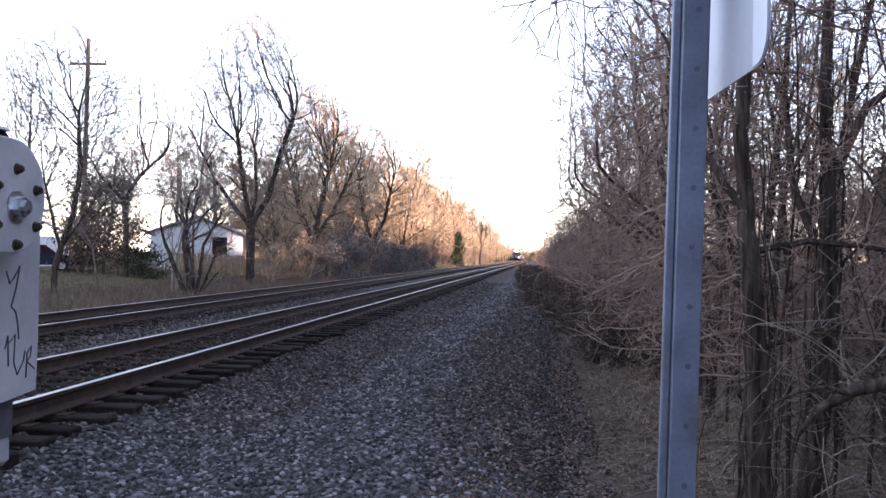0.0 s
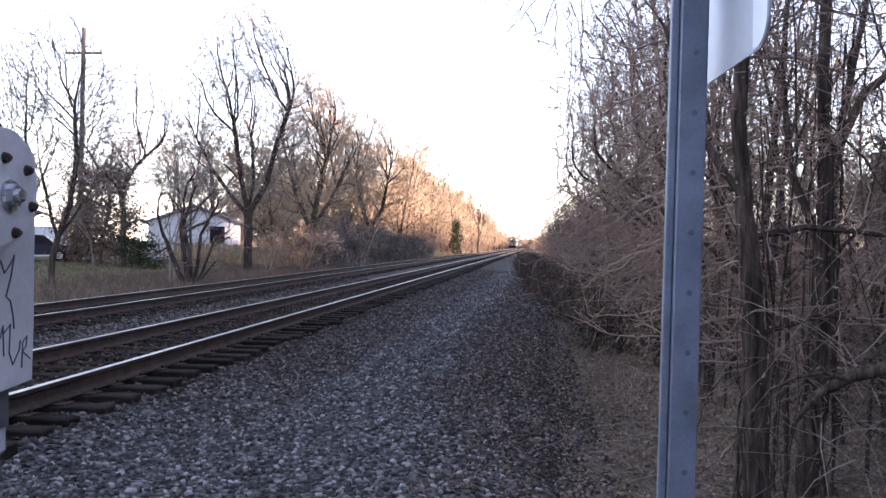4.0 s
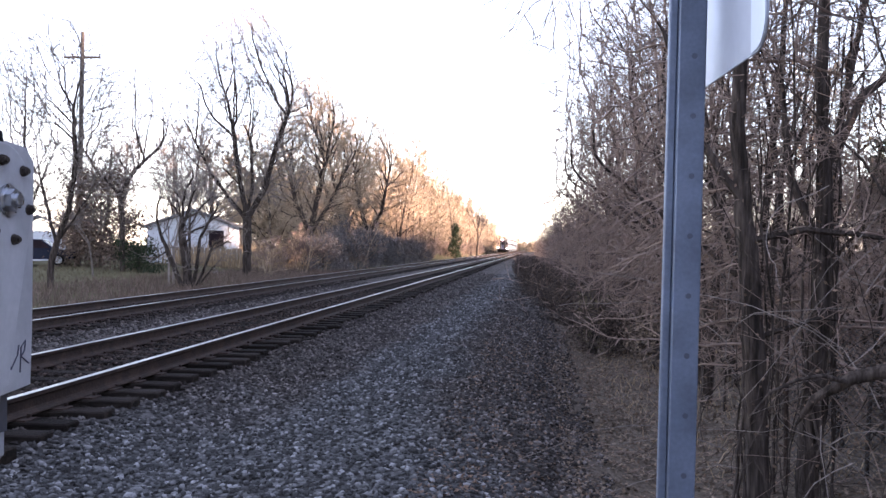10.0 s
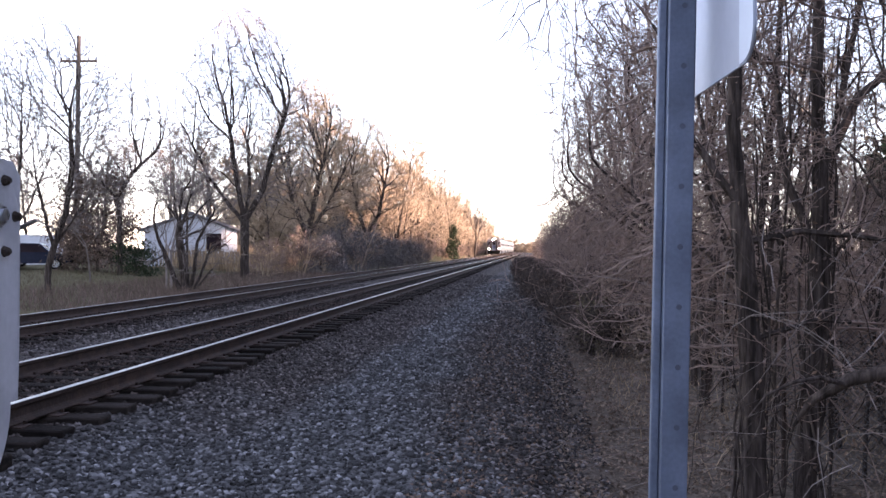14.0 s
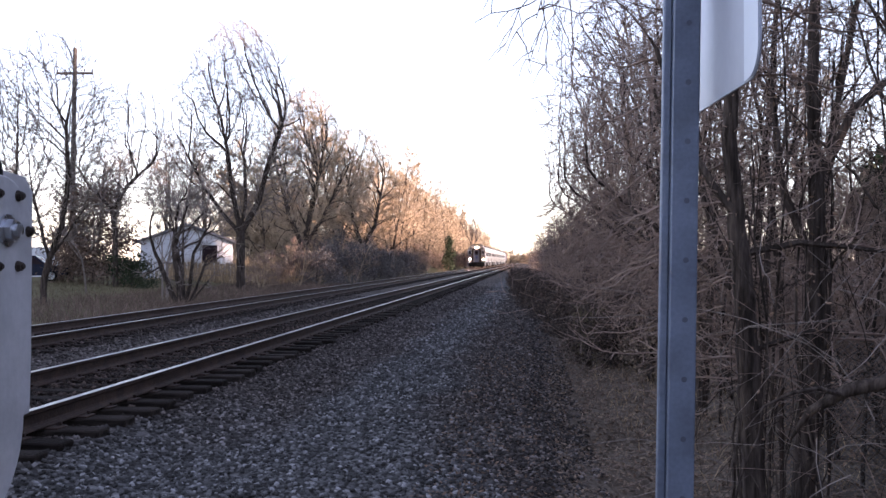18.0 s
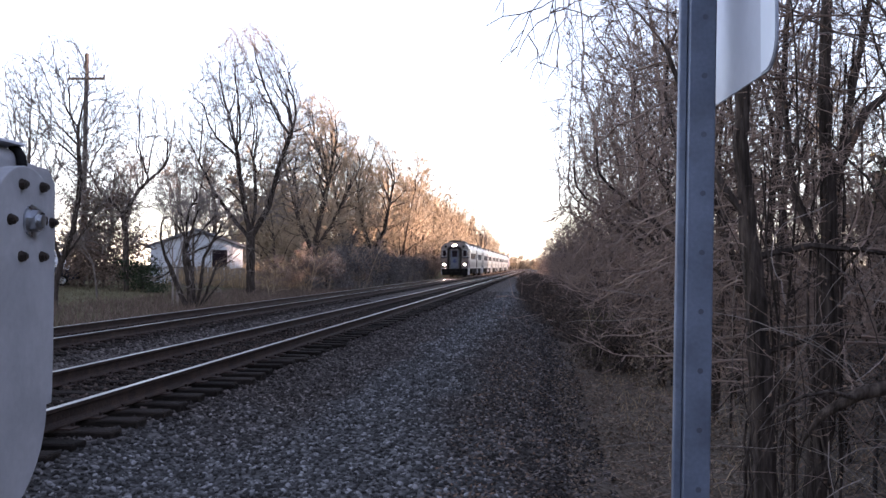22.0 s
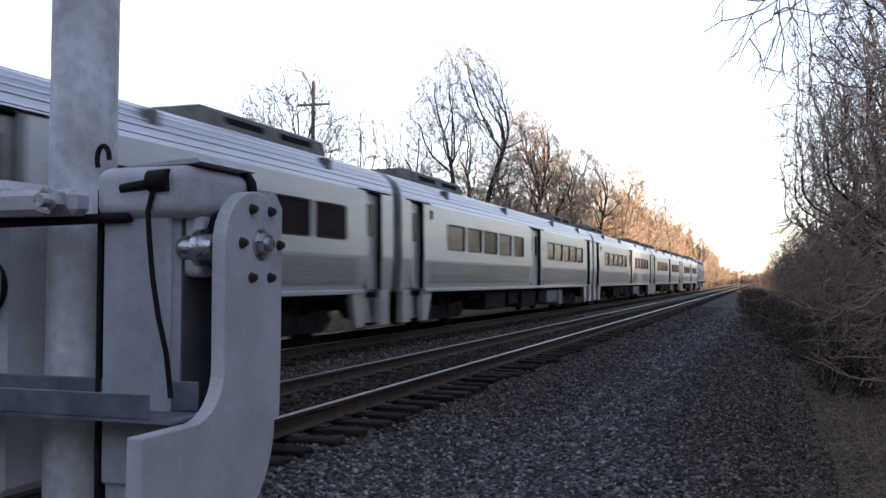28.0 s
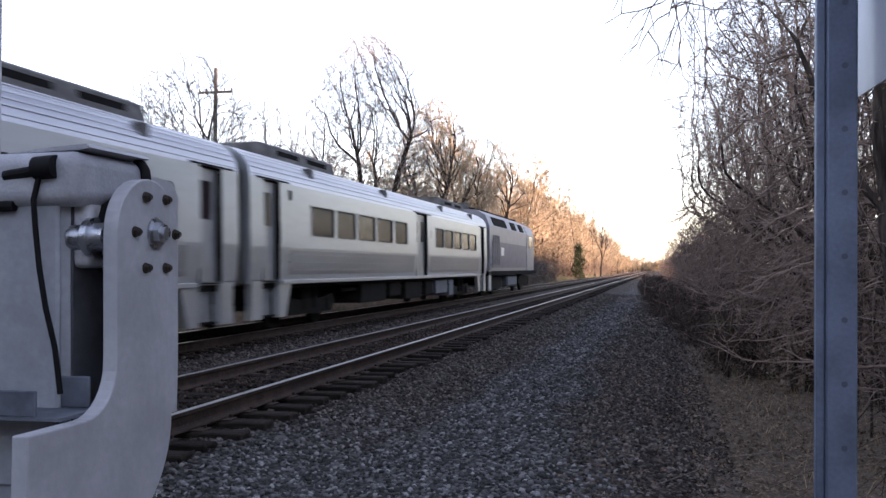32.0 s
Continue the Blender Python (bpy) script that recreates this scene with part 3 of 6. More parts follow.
    marks = [[(0.00, 1.235), (0.008, 1.21), (0.02, 1.225), (0.03, 1.245), (0.022, 1.20), (0.012, 1.165), (0.022, 1.155), (0.028, 1.125), (0.03, 1.10)],
             [(0.0, 1.085), (0.006, 1.11), (0.008, 1.05)], [(0.008, 1.095), (0.022, 1.11), (0.02, 1.055), (0.028, 1.03), (0.042, 1.055), (0.045, 1.075)],
             [(0.048, 1.02), (0.05, 1.07), (0.06, 1.082), (0.058, 1.062), (0.05, 1.052), (0.068, 1.035)]]
    for pts in marks:
        s = Geo().tube([(px + 0.001, 1.668 + a * 1.55, b) for a, b in pts], 0.0016, 5)
        part("scribble", s, MARKER, still, "thin dark marker line")
    # the moving arm: a thick hooked casting on the shaft with its cross channel, modelled lowered
    arm = thing("gate_arm", "hooked grey aluminium gate arm plate with six bolts round its hub", "gate arm", m=pose(PLATE_X, HUB_Y, HUB_Z))
    o = arc(-0.020, -0.005, 0.106, 0, 180, 16)
    o += [(-0.126, -0.22)] + arc(-0.216, -0.23, 0.09, 0, -88, 8)[1:]
    o += [(-0.36, -0.320), (-0.365, -0.56), (-0.22, -0.56), (-0.16, -0.545)] + arc(-0.14, -0.345, 0.200, -80, 0, 12)
    o += [(0.080, -0.33), (0.085, -0.05)]
    pl = part("hook_plate", Geo().prism(o, "x", -0.029, 0.0), ALU, arm, "thick smooth hooked aluminium plate")
    bev = pl.modifiers.new("edge", "BEVEL")
    bev.width, bev.segments, bev.limit_method, bev.angle_limit = 0.003, 2, "ANGLE", radians(40)
    for k in range(6):
        a = radians(60 * k)
        by, bz = 0.070 * math.cos(a), 0.076 * math.sin(a)
        b = Geo().tube([(0.0, by, bz), (0.009, by, bz)], 0.0085, 6)
        b.tube([(0.009, by, bz), (0.013, by, bz)], 0.005, 10)
        b.tube([(-0.001, by, bz), (0.0015, by, bz)], 0.0105, 16)
        part("bolt", b, BOLT, arm, "dark rusty bolt")
    hub = Geo().tube([(0.0, 0, 0), (0.004, 0, 0)], 0.030, 24)
    hub.tube([(0.004, 0, 0), (0.017, 0, 0)], 0.021, 6)
    hub.tube([(0.017, 0, 0), (0.025, 0, 0)], 0.012, 16)
    part("hub_nut", hub, CHROME, arm, "bright hexagonal shaft nut", smooth=False)
    bar = Geo()
    bar.box(-1.0, -0.075, -0.245, -0.238, -0.312, -0.268, 0.002)
    bar.box(-1.0, -0.030, -0.245, -0.125, -0.318, -0.312)
    bar.box(-1.0, -0.052, -0.132, -0.125, -0.312, -0.257, 0.002)
    part("cross_channel", bar, GALV_DARK, arm, "grey steel channel bolted across the arm")
    return arm


gate_arm = build_gate()


# ---- sign post ----
def build_sign():
    post = thing("sign_post", "galvanised steel channel post with an aluminium sign", "sign post")
    lean = 0.018
    c = [(-0.036, 0.034), (-0.036, 0.013), (-0.034, 0.011), (-0.023, 0.010), (-0.0205, 0.013), (-0.019, 0.003), (-0.017, 0.0), (0.029, 0.0), (0.032, 0.003), (0.032, 0.034), (0.028, 0.034), (0.027, 0.006), (-0.012, 0.006), (-0.016, 0.024), (-0.031, 0.022), (-0.032, 0.034)]
    g = Geo()
    n = len(c)
    for z in (-0.6, 3.0):
        for x, y in c:
            g.v.append((0.281 + (z - 1.27) * lean + x, 1.80 + y, z))
    g.f = [(i, (i + 1) % n, n + (i + 1) % n, n + i) for i in range(n)] + [tuple(range(n))[::-1], tuple(range(n, 2 * n))]
    channel = part("channel_post", g, GALV, post, "blue-grey galvanised channel, slightly leaning")
    z = -0.3
    while z < 2.9:
        hx = 0.291 + (z - 1.27) * lean
        part("hole", Geo().tube([(hx, 1.80, z), (hx, 1.7992, z)], 0.0056, 12), GALV_STAIN, channel)
        z += 0.1143
    # the sign's plate stands almost edge-on, its near corner rounded
    a, b, r, zb = 2.10, 1.512, 0.055, 1.600

    def askew(geo):
        geo.v = [(x + 0.338 + (1.85 - y) * 0.071, y, z) for x, y, z in geo.v]
        return geo
    out = [(a, zb), (b + r, zb)] + arc(b + r, zb + r, r, -90, -180, 8)[1:] + [(b, 2.5), (a, 2.5)]
    sign = part("sign_plate", askew(Geo().prism(out, "x", 0.0, 0.003)), SIGN_BACK, post, "plain unpainted back of an aluminium sign")
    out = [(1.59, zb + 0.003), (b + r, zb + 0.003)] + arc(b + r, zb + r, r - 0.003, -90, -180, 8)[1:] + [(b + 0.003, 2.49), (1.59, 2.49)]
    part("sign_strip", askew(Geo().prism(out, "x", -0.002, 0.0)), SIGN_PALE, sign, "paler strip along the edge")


build_sign()


# ---- trees ----
def grow(seed, height, radius, first=0.3, limbs=9, kids=(7, 6, 5), levels=4, angle=48, up=0.25, twig=0.008, wobble=0.16, shrink=0.66, stems=1, lean=(0, 0), droop=0.0, plain=False, spread=(0.10, 0.42), taper=0.75):
    """A bare tree: returns the boughs (trunk and limbs) and the twigs, as arrays."""
    rng = random.Random(seed)
    thick = Geo()
    tv, tf = [], []
    jobs = []
    for s in range(stems):
        a = rng.uniform(0, 6.28)
        tilt = (0.0 if stems == 1 else rng.uniform(*spread))
        d = Vector((math.cos(a) * tilt + lean[0], math.sin(a) * tilt + lean[1], 1)).normalized()
        h = height * (1 if s == 0 else rng.uniform(0.6, 1.0))
        jobs.append((Vector((math.cos(a) * 0.12 * (stems > 1), math.sin(a) * 0.12 * (stems > 1), -0.3)), d, h, radius * (1 if s == 0 else rng.uniform(0.6, 0.95)), 0))
    while jobs:
        p, d, length, r, level = jobs.pop()
        segs = (12, 6, 4, 3, 2)[min(level, 4)]
        if plain:
            segs = (6, 4, 2, 1, 1)[min(level, 4)]
        elif level == levels:
            segs = 1
        pts, dirs = [p.copy()], []
        for i in range(segs):
            w = wobble * (0.35 if level == 0 else 1.0 + 0.25 * level)
            d = (d + Vector((rng.gauss(0, w), rng.gauss(0, w), rng.gauss(0, w) * 0.7 + (up * 0.30 if level else 0.05) - droop * level * 0.1))).normalized()
            p = p + d * (length / segs)
            pts.append(p.copy())
            dirs.append(d.copy())
        end = 0.25 if level < 2 else 0.45
        radii = [max(twig * 0.6, r * (1 - (1 - end) * i / segs)) for i in range(segs + 1)]
        if level == 0:
            radii = [q * rng.uniform(0.9, 1.1) for q in radii]
            radii[0] *= 1.5
        if level < 2:
            thick.tube(pts, radii, ((8, 5) if plain else (12, 6))[level], caps=False)
        else:
            o = len(tv)
            for i, q in enumerate(pts):
                dd = dirs[min(i, segs - 1)]
                u = dd.orthogonal().normalized()
                v = dd.cross(u)
                for k in range(3):
                    a = 2.0944 * k
                    tv.append(tuple(q + (u * math.cos(a) + v * math.sin(a)) * radii[i]))
            for i in range(segs):
                for k in range(3):
                    a, b = o + i * 3 + k, o + i * 3 + (k + 1) % 3
                    tf.append((a, b, b + 3))
                    tf.append((a, b + 3, a + 3))
        if level >= levels:
            continue
        number = limbs if level == 0 else kids[min(level - 1, len(kids) - 1)]
        for j in range(number):
            f = (first + (1 - first) * (j + rng.random()) / number) if level == 0 else rng.uniform(0.25, 1.0)
            x = f * segs
            i = min(int(x), segs - 1)
            q = pts[i].lerp(pts[i + 1], x - i)
            dd = dirs[i]
            ang = radians(rng.gauss(angle, 10)) * (1.0 if level else (1.15 - 0.5 * f))
            u = dd.orthogonal().normalized()
            v = dd.cross(u)
            az = rng.uniform(0, 6.28)
            side = u * math.cos(az) + v * math.sin(az)
            nd = (dd * math.cos(ang) + side * math.sin(ang) + Vector((0, 0, up * 0.4))).normalized()
            ln = length * shrink * rng.uniform(0.65, 1.1) * (1.05 - taper * f if level == 0 else 1.0 - 0.45 * f)
            rr = max(twig, (radii[i] * (1 - x + i) + radii[i + 1] * (x - i)) * rng.uniform(0.36, 0.54))
            jobs.append((q, nd, ln, rr, level + 1))
    return thick, tv, tf


def tree(name, label, category, mats, group="", at=None, **kw):
    thick, tv, tf = grow(**kw)
    ob = thing(name, label, category, group)
    part("trunk", thick, mats[0], ob, smooth=True, fix=False)
    if tf:
        part("crown", arrays_mesh("crown", tv, tf, mats[1]), None, ob)
    if at is not None:
        ob.matrix_basis = at
    return ob


def stand(x, y, turn=0.0, size=1.0, sink=0.05):
    return pose(x, y, ground_z(x, y) - sink, 0, 0, turn) @ Matrix.Scale(size, 4)


def fork_tree(label, at, seed, height, radius, bole=0.27, twig=0.010, open_=1.0, forks=9, stems=1, splay=0.2, up=0.10, mats=None, lean=(0.0, 0.0)):
    """A bare deciduous tree that forks again and again into fine twigs."""
    rs = random.Random(seed)
    thick, tv, tf = Geo(), [], []
    l0 = height * (1 - bole) * 0.27

    def limb(pts, radii):
        if radii[0] > 0.028:
            thick.tube(pts, radii, 10 if radii[0] > 0.1 else 6, caps=False)
            return
        o = len(tv)
        for i, q in enumerate(pts):
            dd = (pts[min(i + 1, len(pts) - 1)] - pts[max(i - 1, 0)]).normalized()
            u = dd.orthogonal().normalized()
            v = dd.cross(u)
            for k in range(3):
                a = 2.0944 * k
                tv.append(tuple(q + (u * math.cos(a) + v * math.sin(a)) * radii[i]))
        for i in range(len(pts) - 1):
            for k in range(3):
                a, b = o + i * 3 + k, o + i * 3 + (k + 1) % 3
                tf.append((a, b, b + 3))
                tf.append((a, b + 3, a + 3))

    def turned(d, degrees_):
        u = d.orthogonal().normalized()
        v = d.cross(u)
        az = rs.uniform(0, 6.2832)
        a = radians(degrees_)
        n = d * math.cos(a) + (u * math.cos(az) + v * math.sin(az)) * math.sin(a)
        return (n + Vector((0, 0, up))).normalized()

    jobs = []
    for k in range(stems):
        a = rs.uniform(0, 6.28)
        sp = splay * (stems > 1) * rs.uniform(0.6, 1.2)
        d = Vector((math.cos(a) * sp + lean[0], math.sin(a) * sp + lean[1], 1)).normalized()
        p = Vector((math.cos(a) * 0.1 * (stems > 1), math.sin(a) * 0.1 * (stems > 1), -0.3))
        r = radius * (1 if k == 0 else rs.uniform(0.6, 0.9))
        pts = [p]
        for m in range(5):
            d = (d + Vector((rs.gauss(0, 0.05), rs.gauss(0, 0.05), 0.03))).normalized()
            pts.append(pts[-1] + d * ((height * bole + 0.3) / 5))
        limb(pts, [r * 1.45, r * 1.08, r * 1.0, r * 0.95, r * 0.9, r * 0.88])
        jobs.append((pts[-1], d, l0 * (1 if k == 0 else rs.uniform(0.8, 1.0)), r * 0.88, forks, 3))
    while jobs:
        p, d, ln, r, g, fan = jobs.pop()
        k = 1.0
        kids = [(turned(d, rs.uniform(6, 16) * open_), 0.90, 0.78, g - 1), (turned(d, rs.uniform(26, 42) * open_ * k), 0.84, 0.60, g - 1 - (rs.random() < 0.35))]
        if fan == 3 or rs.random() < 0.35:
            kids.append((turned(d, rs.uniform(34, 56) * open_ * k), 0.82, 0.48, g - 1 - (rs.random() < 0.5)))
        for nd, fl, fr, ng in kids:
            l2, r2 = ln * fl * rs.uniform(0.8, 1.15), max(twig, r * fr)
            if ng <= 0:
                continue
            pts = [p]
            q, e = p, nd
            for m in range(3):
                e = (e + Vector((rs.gauss(0, 0.10), rs.gauss(0, 0.10), rs.gauss(up * 0.25, 0.08)))).normalized()
                q = q + e * (l2 / 3)
                pts.append(q)
            limb(pts, [r2, r2 * 0.95, r2 * 0.91, max(twig * 0.8, r2 * 0.88)])
            if r2 < radius * 0.4:
                for m in range(2 if ng > 3 else 4):
                    f = rs.randint(1, 3)
                    td = turned(e, rs.uniform(25, 65))
                    w = pts[f] + td * l2 * rs.uniform(0.25, 0.5)
                    limb([pts[f], w, w + (td + Vector((rs.gauss(0, 0.4), rs.gauss(0, 0.4), 0.25))).normalized() * l2 * 0.35], [twig * 0.8, twig * 0.65, twig * 0.45])
            jobs.append((q, e, l2, r2 * 0.88, ng, 2))
    ob = thing("tree", label, "tree")
    mats = mats or (BARK, TWIG)
    part("trunk", thick, mats[0], ob, smooth=True, fix=False)
    part("crown", arrays_mesh("crown", tv, tf, mats[1]), None, ob)
    ob.matrix_basis = at
    return ob


def crown_tree(label, at, seed, stems, env, tips=900, step=0.26, reach=2.4, kill=0.55, rise=0.12, twig=0.011, taper=2.35, sprigs=0.7, sprig=0.5, mats=None, name="tree", category="tree", group="", limit=0.03, outward=0.6):
    """A bare tree whose boughs divide until they fill a crown; stems are lines of points, env(rs, n) gives the places its tips reach for."""
    rs = np.random.RandomState(seed)
    goals = env(rs, tips)
    nodes, parent, dirs = [], [], []
    for line in stems:
        line = [np.array(p, dtype=float) for p in line]
        last = -1
        if nodes:
            gap = np.linalg.norm(np.array(nodes) - line[0], axis=1)
            if gap.min() < step * 2:
                last = int(gap.argmin())
        for p, q in zip(line, line[1:]):
            n = max(1, int(np.linalg.norm(q - p) / step))
            for i in range(n):
                nodes.append(p + (q - p) * i / n + rs.normal(0, step * 0.05, 3) * (last >= 0))
                parent.append(last)
                dirs.append((q - p) / np.linalg.norm(q - p))
                last = len(nodes) - 1
        nodes.append(line[-1])
        parent.append(last)
        dirs.append(dirs[-1])
    pos, way = np.array(nodes), np.array(dirs)
    heart = np.array(stems[0][-1])
    parent = list(parent)
    near = np.full(len(goals), -1)
    dist = np.full(len(goals), 1e9)

    def meet(lo):
        d = np.linalg.norm(goals[:, None] - pos[None, lo:], axis=2)
        j = d.argmin(1)
        m = d[np.arange(len(goals)), j]
        better = m < dist
        dist[better] = m[better]
        near[better] = j[better] + lo
    meet(0)
    used = {}
    for turn in range(170):
        act = dist < reach
        if not act.any():
            reach *= 1.5
            if reach > 30:
                break
            continue
        g, k = goals[act], near[act]
        u = g - pos[k]
        u /= np.linalg.norm(u, axis=1)[:, None]
        total = np.zeros_like(pos)
        np.add.at(total, k, u)
        grow_at = np.unique(k)
        d = total[grow_at]
        d /= np.linalg.norm(d, axis=1)[:, None] + 1e-6
        away = pos[grow_at] - heart
        away /= np.linalg.norm(away, axis=1)[:, None] + 1e-6
        d = d + way[grow_at] * 0.6 + away * outward + np.array([0, 0, rise]) + rs.normal(0, 0.18, d.shape)
        d /= np.linalg.norm(d, axis=1)[:, None]
        keep = np.array([used.get(int(i), 0) < 3 for i in grow_at])
        if not keep.any():
            break
        for i in grow_at[keep]:
            used[int(i)] = used.get(int(i), 0) + 1
        lo = len(pos)
        pos = np.concatenate([pos, pos[grow_at[keep]] + d[keep] * step])
        way = np.concatenate([way, d[keep]])
        parent += [int(i) for i in grow_at[keep]]
        meet(lo)
        alive = dist > kill
        goals, near, dist = goals[alive], near[alive], dist[alive]
        if not len(goals) or len(pos) > 9000:
            break
    n = len(pos)
    flow = np.zeros(n)
    kids = [[] for _ in range(n)]
    for i in range(n - 1, -1, -1):
        if flow[i] == 0:
            flow[i] = twig ** taper
        if parent[i] >= 0:
            flow[parent[i]] += flow[i]
            kids[parent[i]].append(i)
    rad = flow ** (1 / taper)
    thick, tv, tf = Geo(), [], []

    def thin(pts, radii):
        o = len(tv)
        for i, q in enumerate(pts):
            dd = (pts[min(i + 1, len(pts) - 1)] - pts[max(i - 1, 0)]).normalized()
            u = dd.orthogonal().normalized()
            v = dd.cross(u)
            for k in range(3):
                a = 2.0944 * k
                tv.append(tuple(q + (u * math.cos(a) + v * math.sin(a)) * radii[i]))
        for i in range(len(pts) - 1):
            for k in range(3):
                a, b = o + i * 3 + k, o + i * 3 + (k + 1) % 3
                tf.append((a, b, b + 3))
                tf.append((a, b + 3, a + 3))

    starts = [i for i in range(n) if parent[i] < 0]
    while starts:
        i = starts.pop()
        chain = [i] if parent[i] < 0 else [parent[i], i]
        while kids[chain[-1]]:
            ks = sorted(kids[chain[-1]], key=lambda k: -rad[k])
            starts += ks[1:]
            chain.append(ks[0])
        r = [float(rad[c]) for c in chain]
        if parent[i] >= 0:
            r[0] = r[1]
        else:
            r[0] *= 1.3
        pts = [Vector(pos[c]) for c in chain]
        if len(pts) < 2:
            continue
        cut = next((j for j, q in enumerate(r) if q < limit), len(r))
        if cut > 1:
            e = min(cut + 1, len(pts))
            thick.tube(pts[:e], r[:e], 12 if r[0] > 0.12 else (7 if r[0] > 0.06 else 5), caps=False)
        if cut < len(pts) - 1:
            thin(pts[max(0, cut - 1) if cut > 1 else 0:], r[max(0, cut - 1) if cut > 1 else 0:])
    rg = random.Random(seed)
    for i in range(n):
        if rad[i] < limit and rg.random() < sprigs:
            d = Vector(way[i])
            for m in range(2 if not kids[i] else 1):
                e = (d + Vector((rg.gauss(0, 0.6), rg.gauss(0, 0.6), rg.gauss(0.1, 0.5)))).normalized()
                p = Vector(pos[i])
                q = p + e * sprig * rg.uniform(0.4, 1.0)
                w = q + (e + Vector((rg.gauss(0, 0.4), rg.gauss(0, 0.4), rg.gauss(0.1, 0.4)))).normalized() * sprig * rg.uniform(0.3, 0.7)
                thin([p, q, w], [twig * 0.8, twig * 0.7, twig * 0.5])
                if rg.random() < 0.6:
                    f = (e + Vector((rg.gauss(0, 0.7), rg.gauss(0, 0.7), rg.gauss(0.1, 0.5)))).normalized()
                    thin([q, q + f * sprig * rg.uniform(0.3, 0.7)], [twig * 0.65, twig * 0.45])
    ob = thing(name, label, category, group)
    mats = mats or (BARK, TWIG)
    part("trunk", thick, mats[0], ob, smooth=True, fix=False)
    if tf:
        part("crown", arrays_mesh("crown", tv, tf, mats[1]), None, ob)
    if at is not None:
        ob.matrix_basis = at
    return ob


def dome(cx, cy, z0, z1, radius, low=0.35, power=0.5, flat=1.0):
    """Places inside a crown between two heights, narrow at its foot, widest past its middle."""
    def places(rs, n):
        f = rs.rand(n) ** 0.85
        shape = np.minimum(1.0, low + f * 1.7) * np.maximum(0.0, 1 - f ** 2.6) ** power
        r = radius * shape * rs.rand(n) ** 0.5 * rs.uniform(0.85, 1.12, n)
        a = rs.uniform(0, 6.2832, n)
        lump = 1.0 + 0.22 * np.sin(a * 3 + f * 7.0) * np.sin(f * 11 + a)
        return np.stack([cx + r * lump * np.cos(a), cy + r * lump * np.sin(a) * flat, z0 + (z1 - z0) * f], 1)
    return places


# lone trees along the far side
crown_tree("tall bare tree with a dark forked trunk beside the tracks", stand(-15.6, 48.5), 12,
           [[(0, 0, -0.3), (0.02, 0, 1.6), (0.0, 0, 3.3)], [(0.0, 0, 3.2), (-0.9, 0.1, 4.2), (-2.0, 0.2, 5.6), (-3.0, 0.3, 7.4)], [(0.0, 0, 3.3), (0.3, 0, 5.0), (0.2, -0.1, 7.6)],
            [(0.05, 0, 3.3), (1.0, 0.1, 5.0), (1.5, 0.3, 7.2), (2.3, 0.3, 9.4)], [(0, 0, 3.25), (-0.4, -0.2, 5.6), (-0.7, -0.3, 8.0)]],
           dome(-0.1, 0.1, 4.0, 14.6, 4.1, 0.55, 0.5, 0.8), 3400, 0.22, 1.7, 0.32, 0.16, 0.0122, 2.4, 0.8, 0.48)
crown_tree("bare tree forking low above winter grass", stand(-17.4, 31.5), 6,
           [[(0, 0, -0.3), (0.05, 0, 0.9), (0.25, 0, 1.6)], [(0.25, 0, 1.6), (-0.1, 0.1, 2.6), (-0.5, 0.1, 4.2)], [(0.25, 0, 1.6), (0.7, 0, 2.8), (0.9, 0.1, 4.6), (0.8, 0.1, 6.2)], [(0.25, 0, 1.6), (0.8, 0.1, 2.4), (1.6, 0.1, 3.6)]],
           dome(0.4, 0, 2.0, 9.8, 2.7, 0.5, 0.45, 0.8), 1500, 0.18, 1.5, 0.30, 0.14, 0.0095, 2.45, 0.85, 0.4)
crown_tree("bare tree with a wide crown at the edge of the lawn", stand(-19.7, 33.5), 17,
           [[(0, 0, -0.3), (0, 0, 2.4)]], dome(-0.2, 0, 2.6, 9.4, 2.4, 0.5, 0.45, 0.8), 1300, 0.18, 1.5, 0.30, 0.14, 0.0095, 2.45, 0.85, 0.4)
crown_tree("low spreading bare tree with several dark stems", stand(-13.8, 35.5), 23,
           [[(0, 0, -0.2), (-0.5, 0, 0.8), (-1.0, 0, 2.0)], [(0, 0, -0.2), (-0.1, 0.1, 1.0), (-0.3, 0, 2.4)], [(0.05, 0, -0.2), (0.5, 0.1, 0.7), (1.0, 0, 1.9)], [(0.05, 0.05, -0.2), (0.6, 0.1, 0.6), (1.4, 0.1, 1.5)], [(0.05, -0.05, -0.2), (0.35, -0.1, 0.9), (0.5, -0.1, 2.2)]],
           dome(0.2, 0, 0.9, 4.9, 2.0, 0.6, 0.35, 0.8), 480, 0.13, 1.0, 0.28, 0.22, 0.0095, 1.7, 0.55, 0.3, outward=0.9)
fork_tree("slender pale bare sapling among dry weeds", stand(-15.2, 37.2, 50), 31, 6.5, 0.06, 0.25, 0.007, 0.8, 7, stems=2, splay=0.15, mats=(TWIG, TWIG))
fork_tree("slender pale bare sapling beside the lawn", stand(-19.5, 39.0, 10), 37, 4.4, 0.045, 0.35, 0.007, 0.9, 5, mats=(TWIG, TWIG))
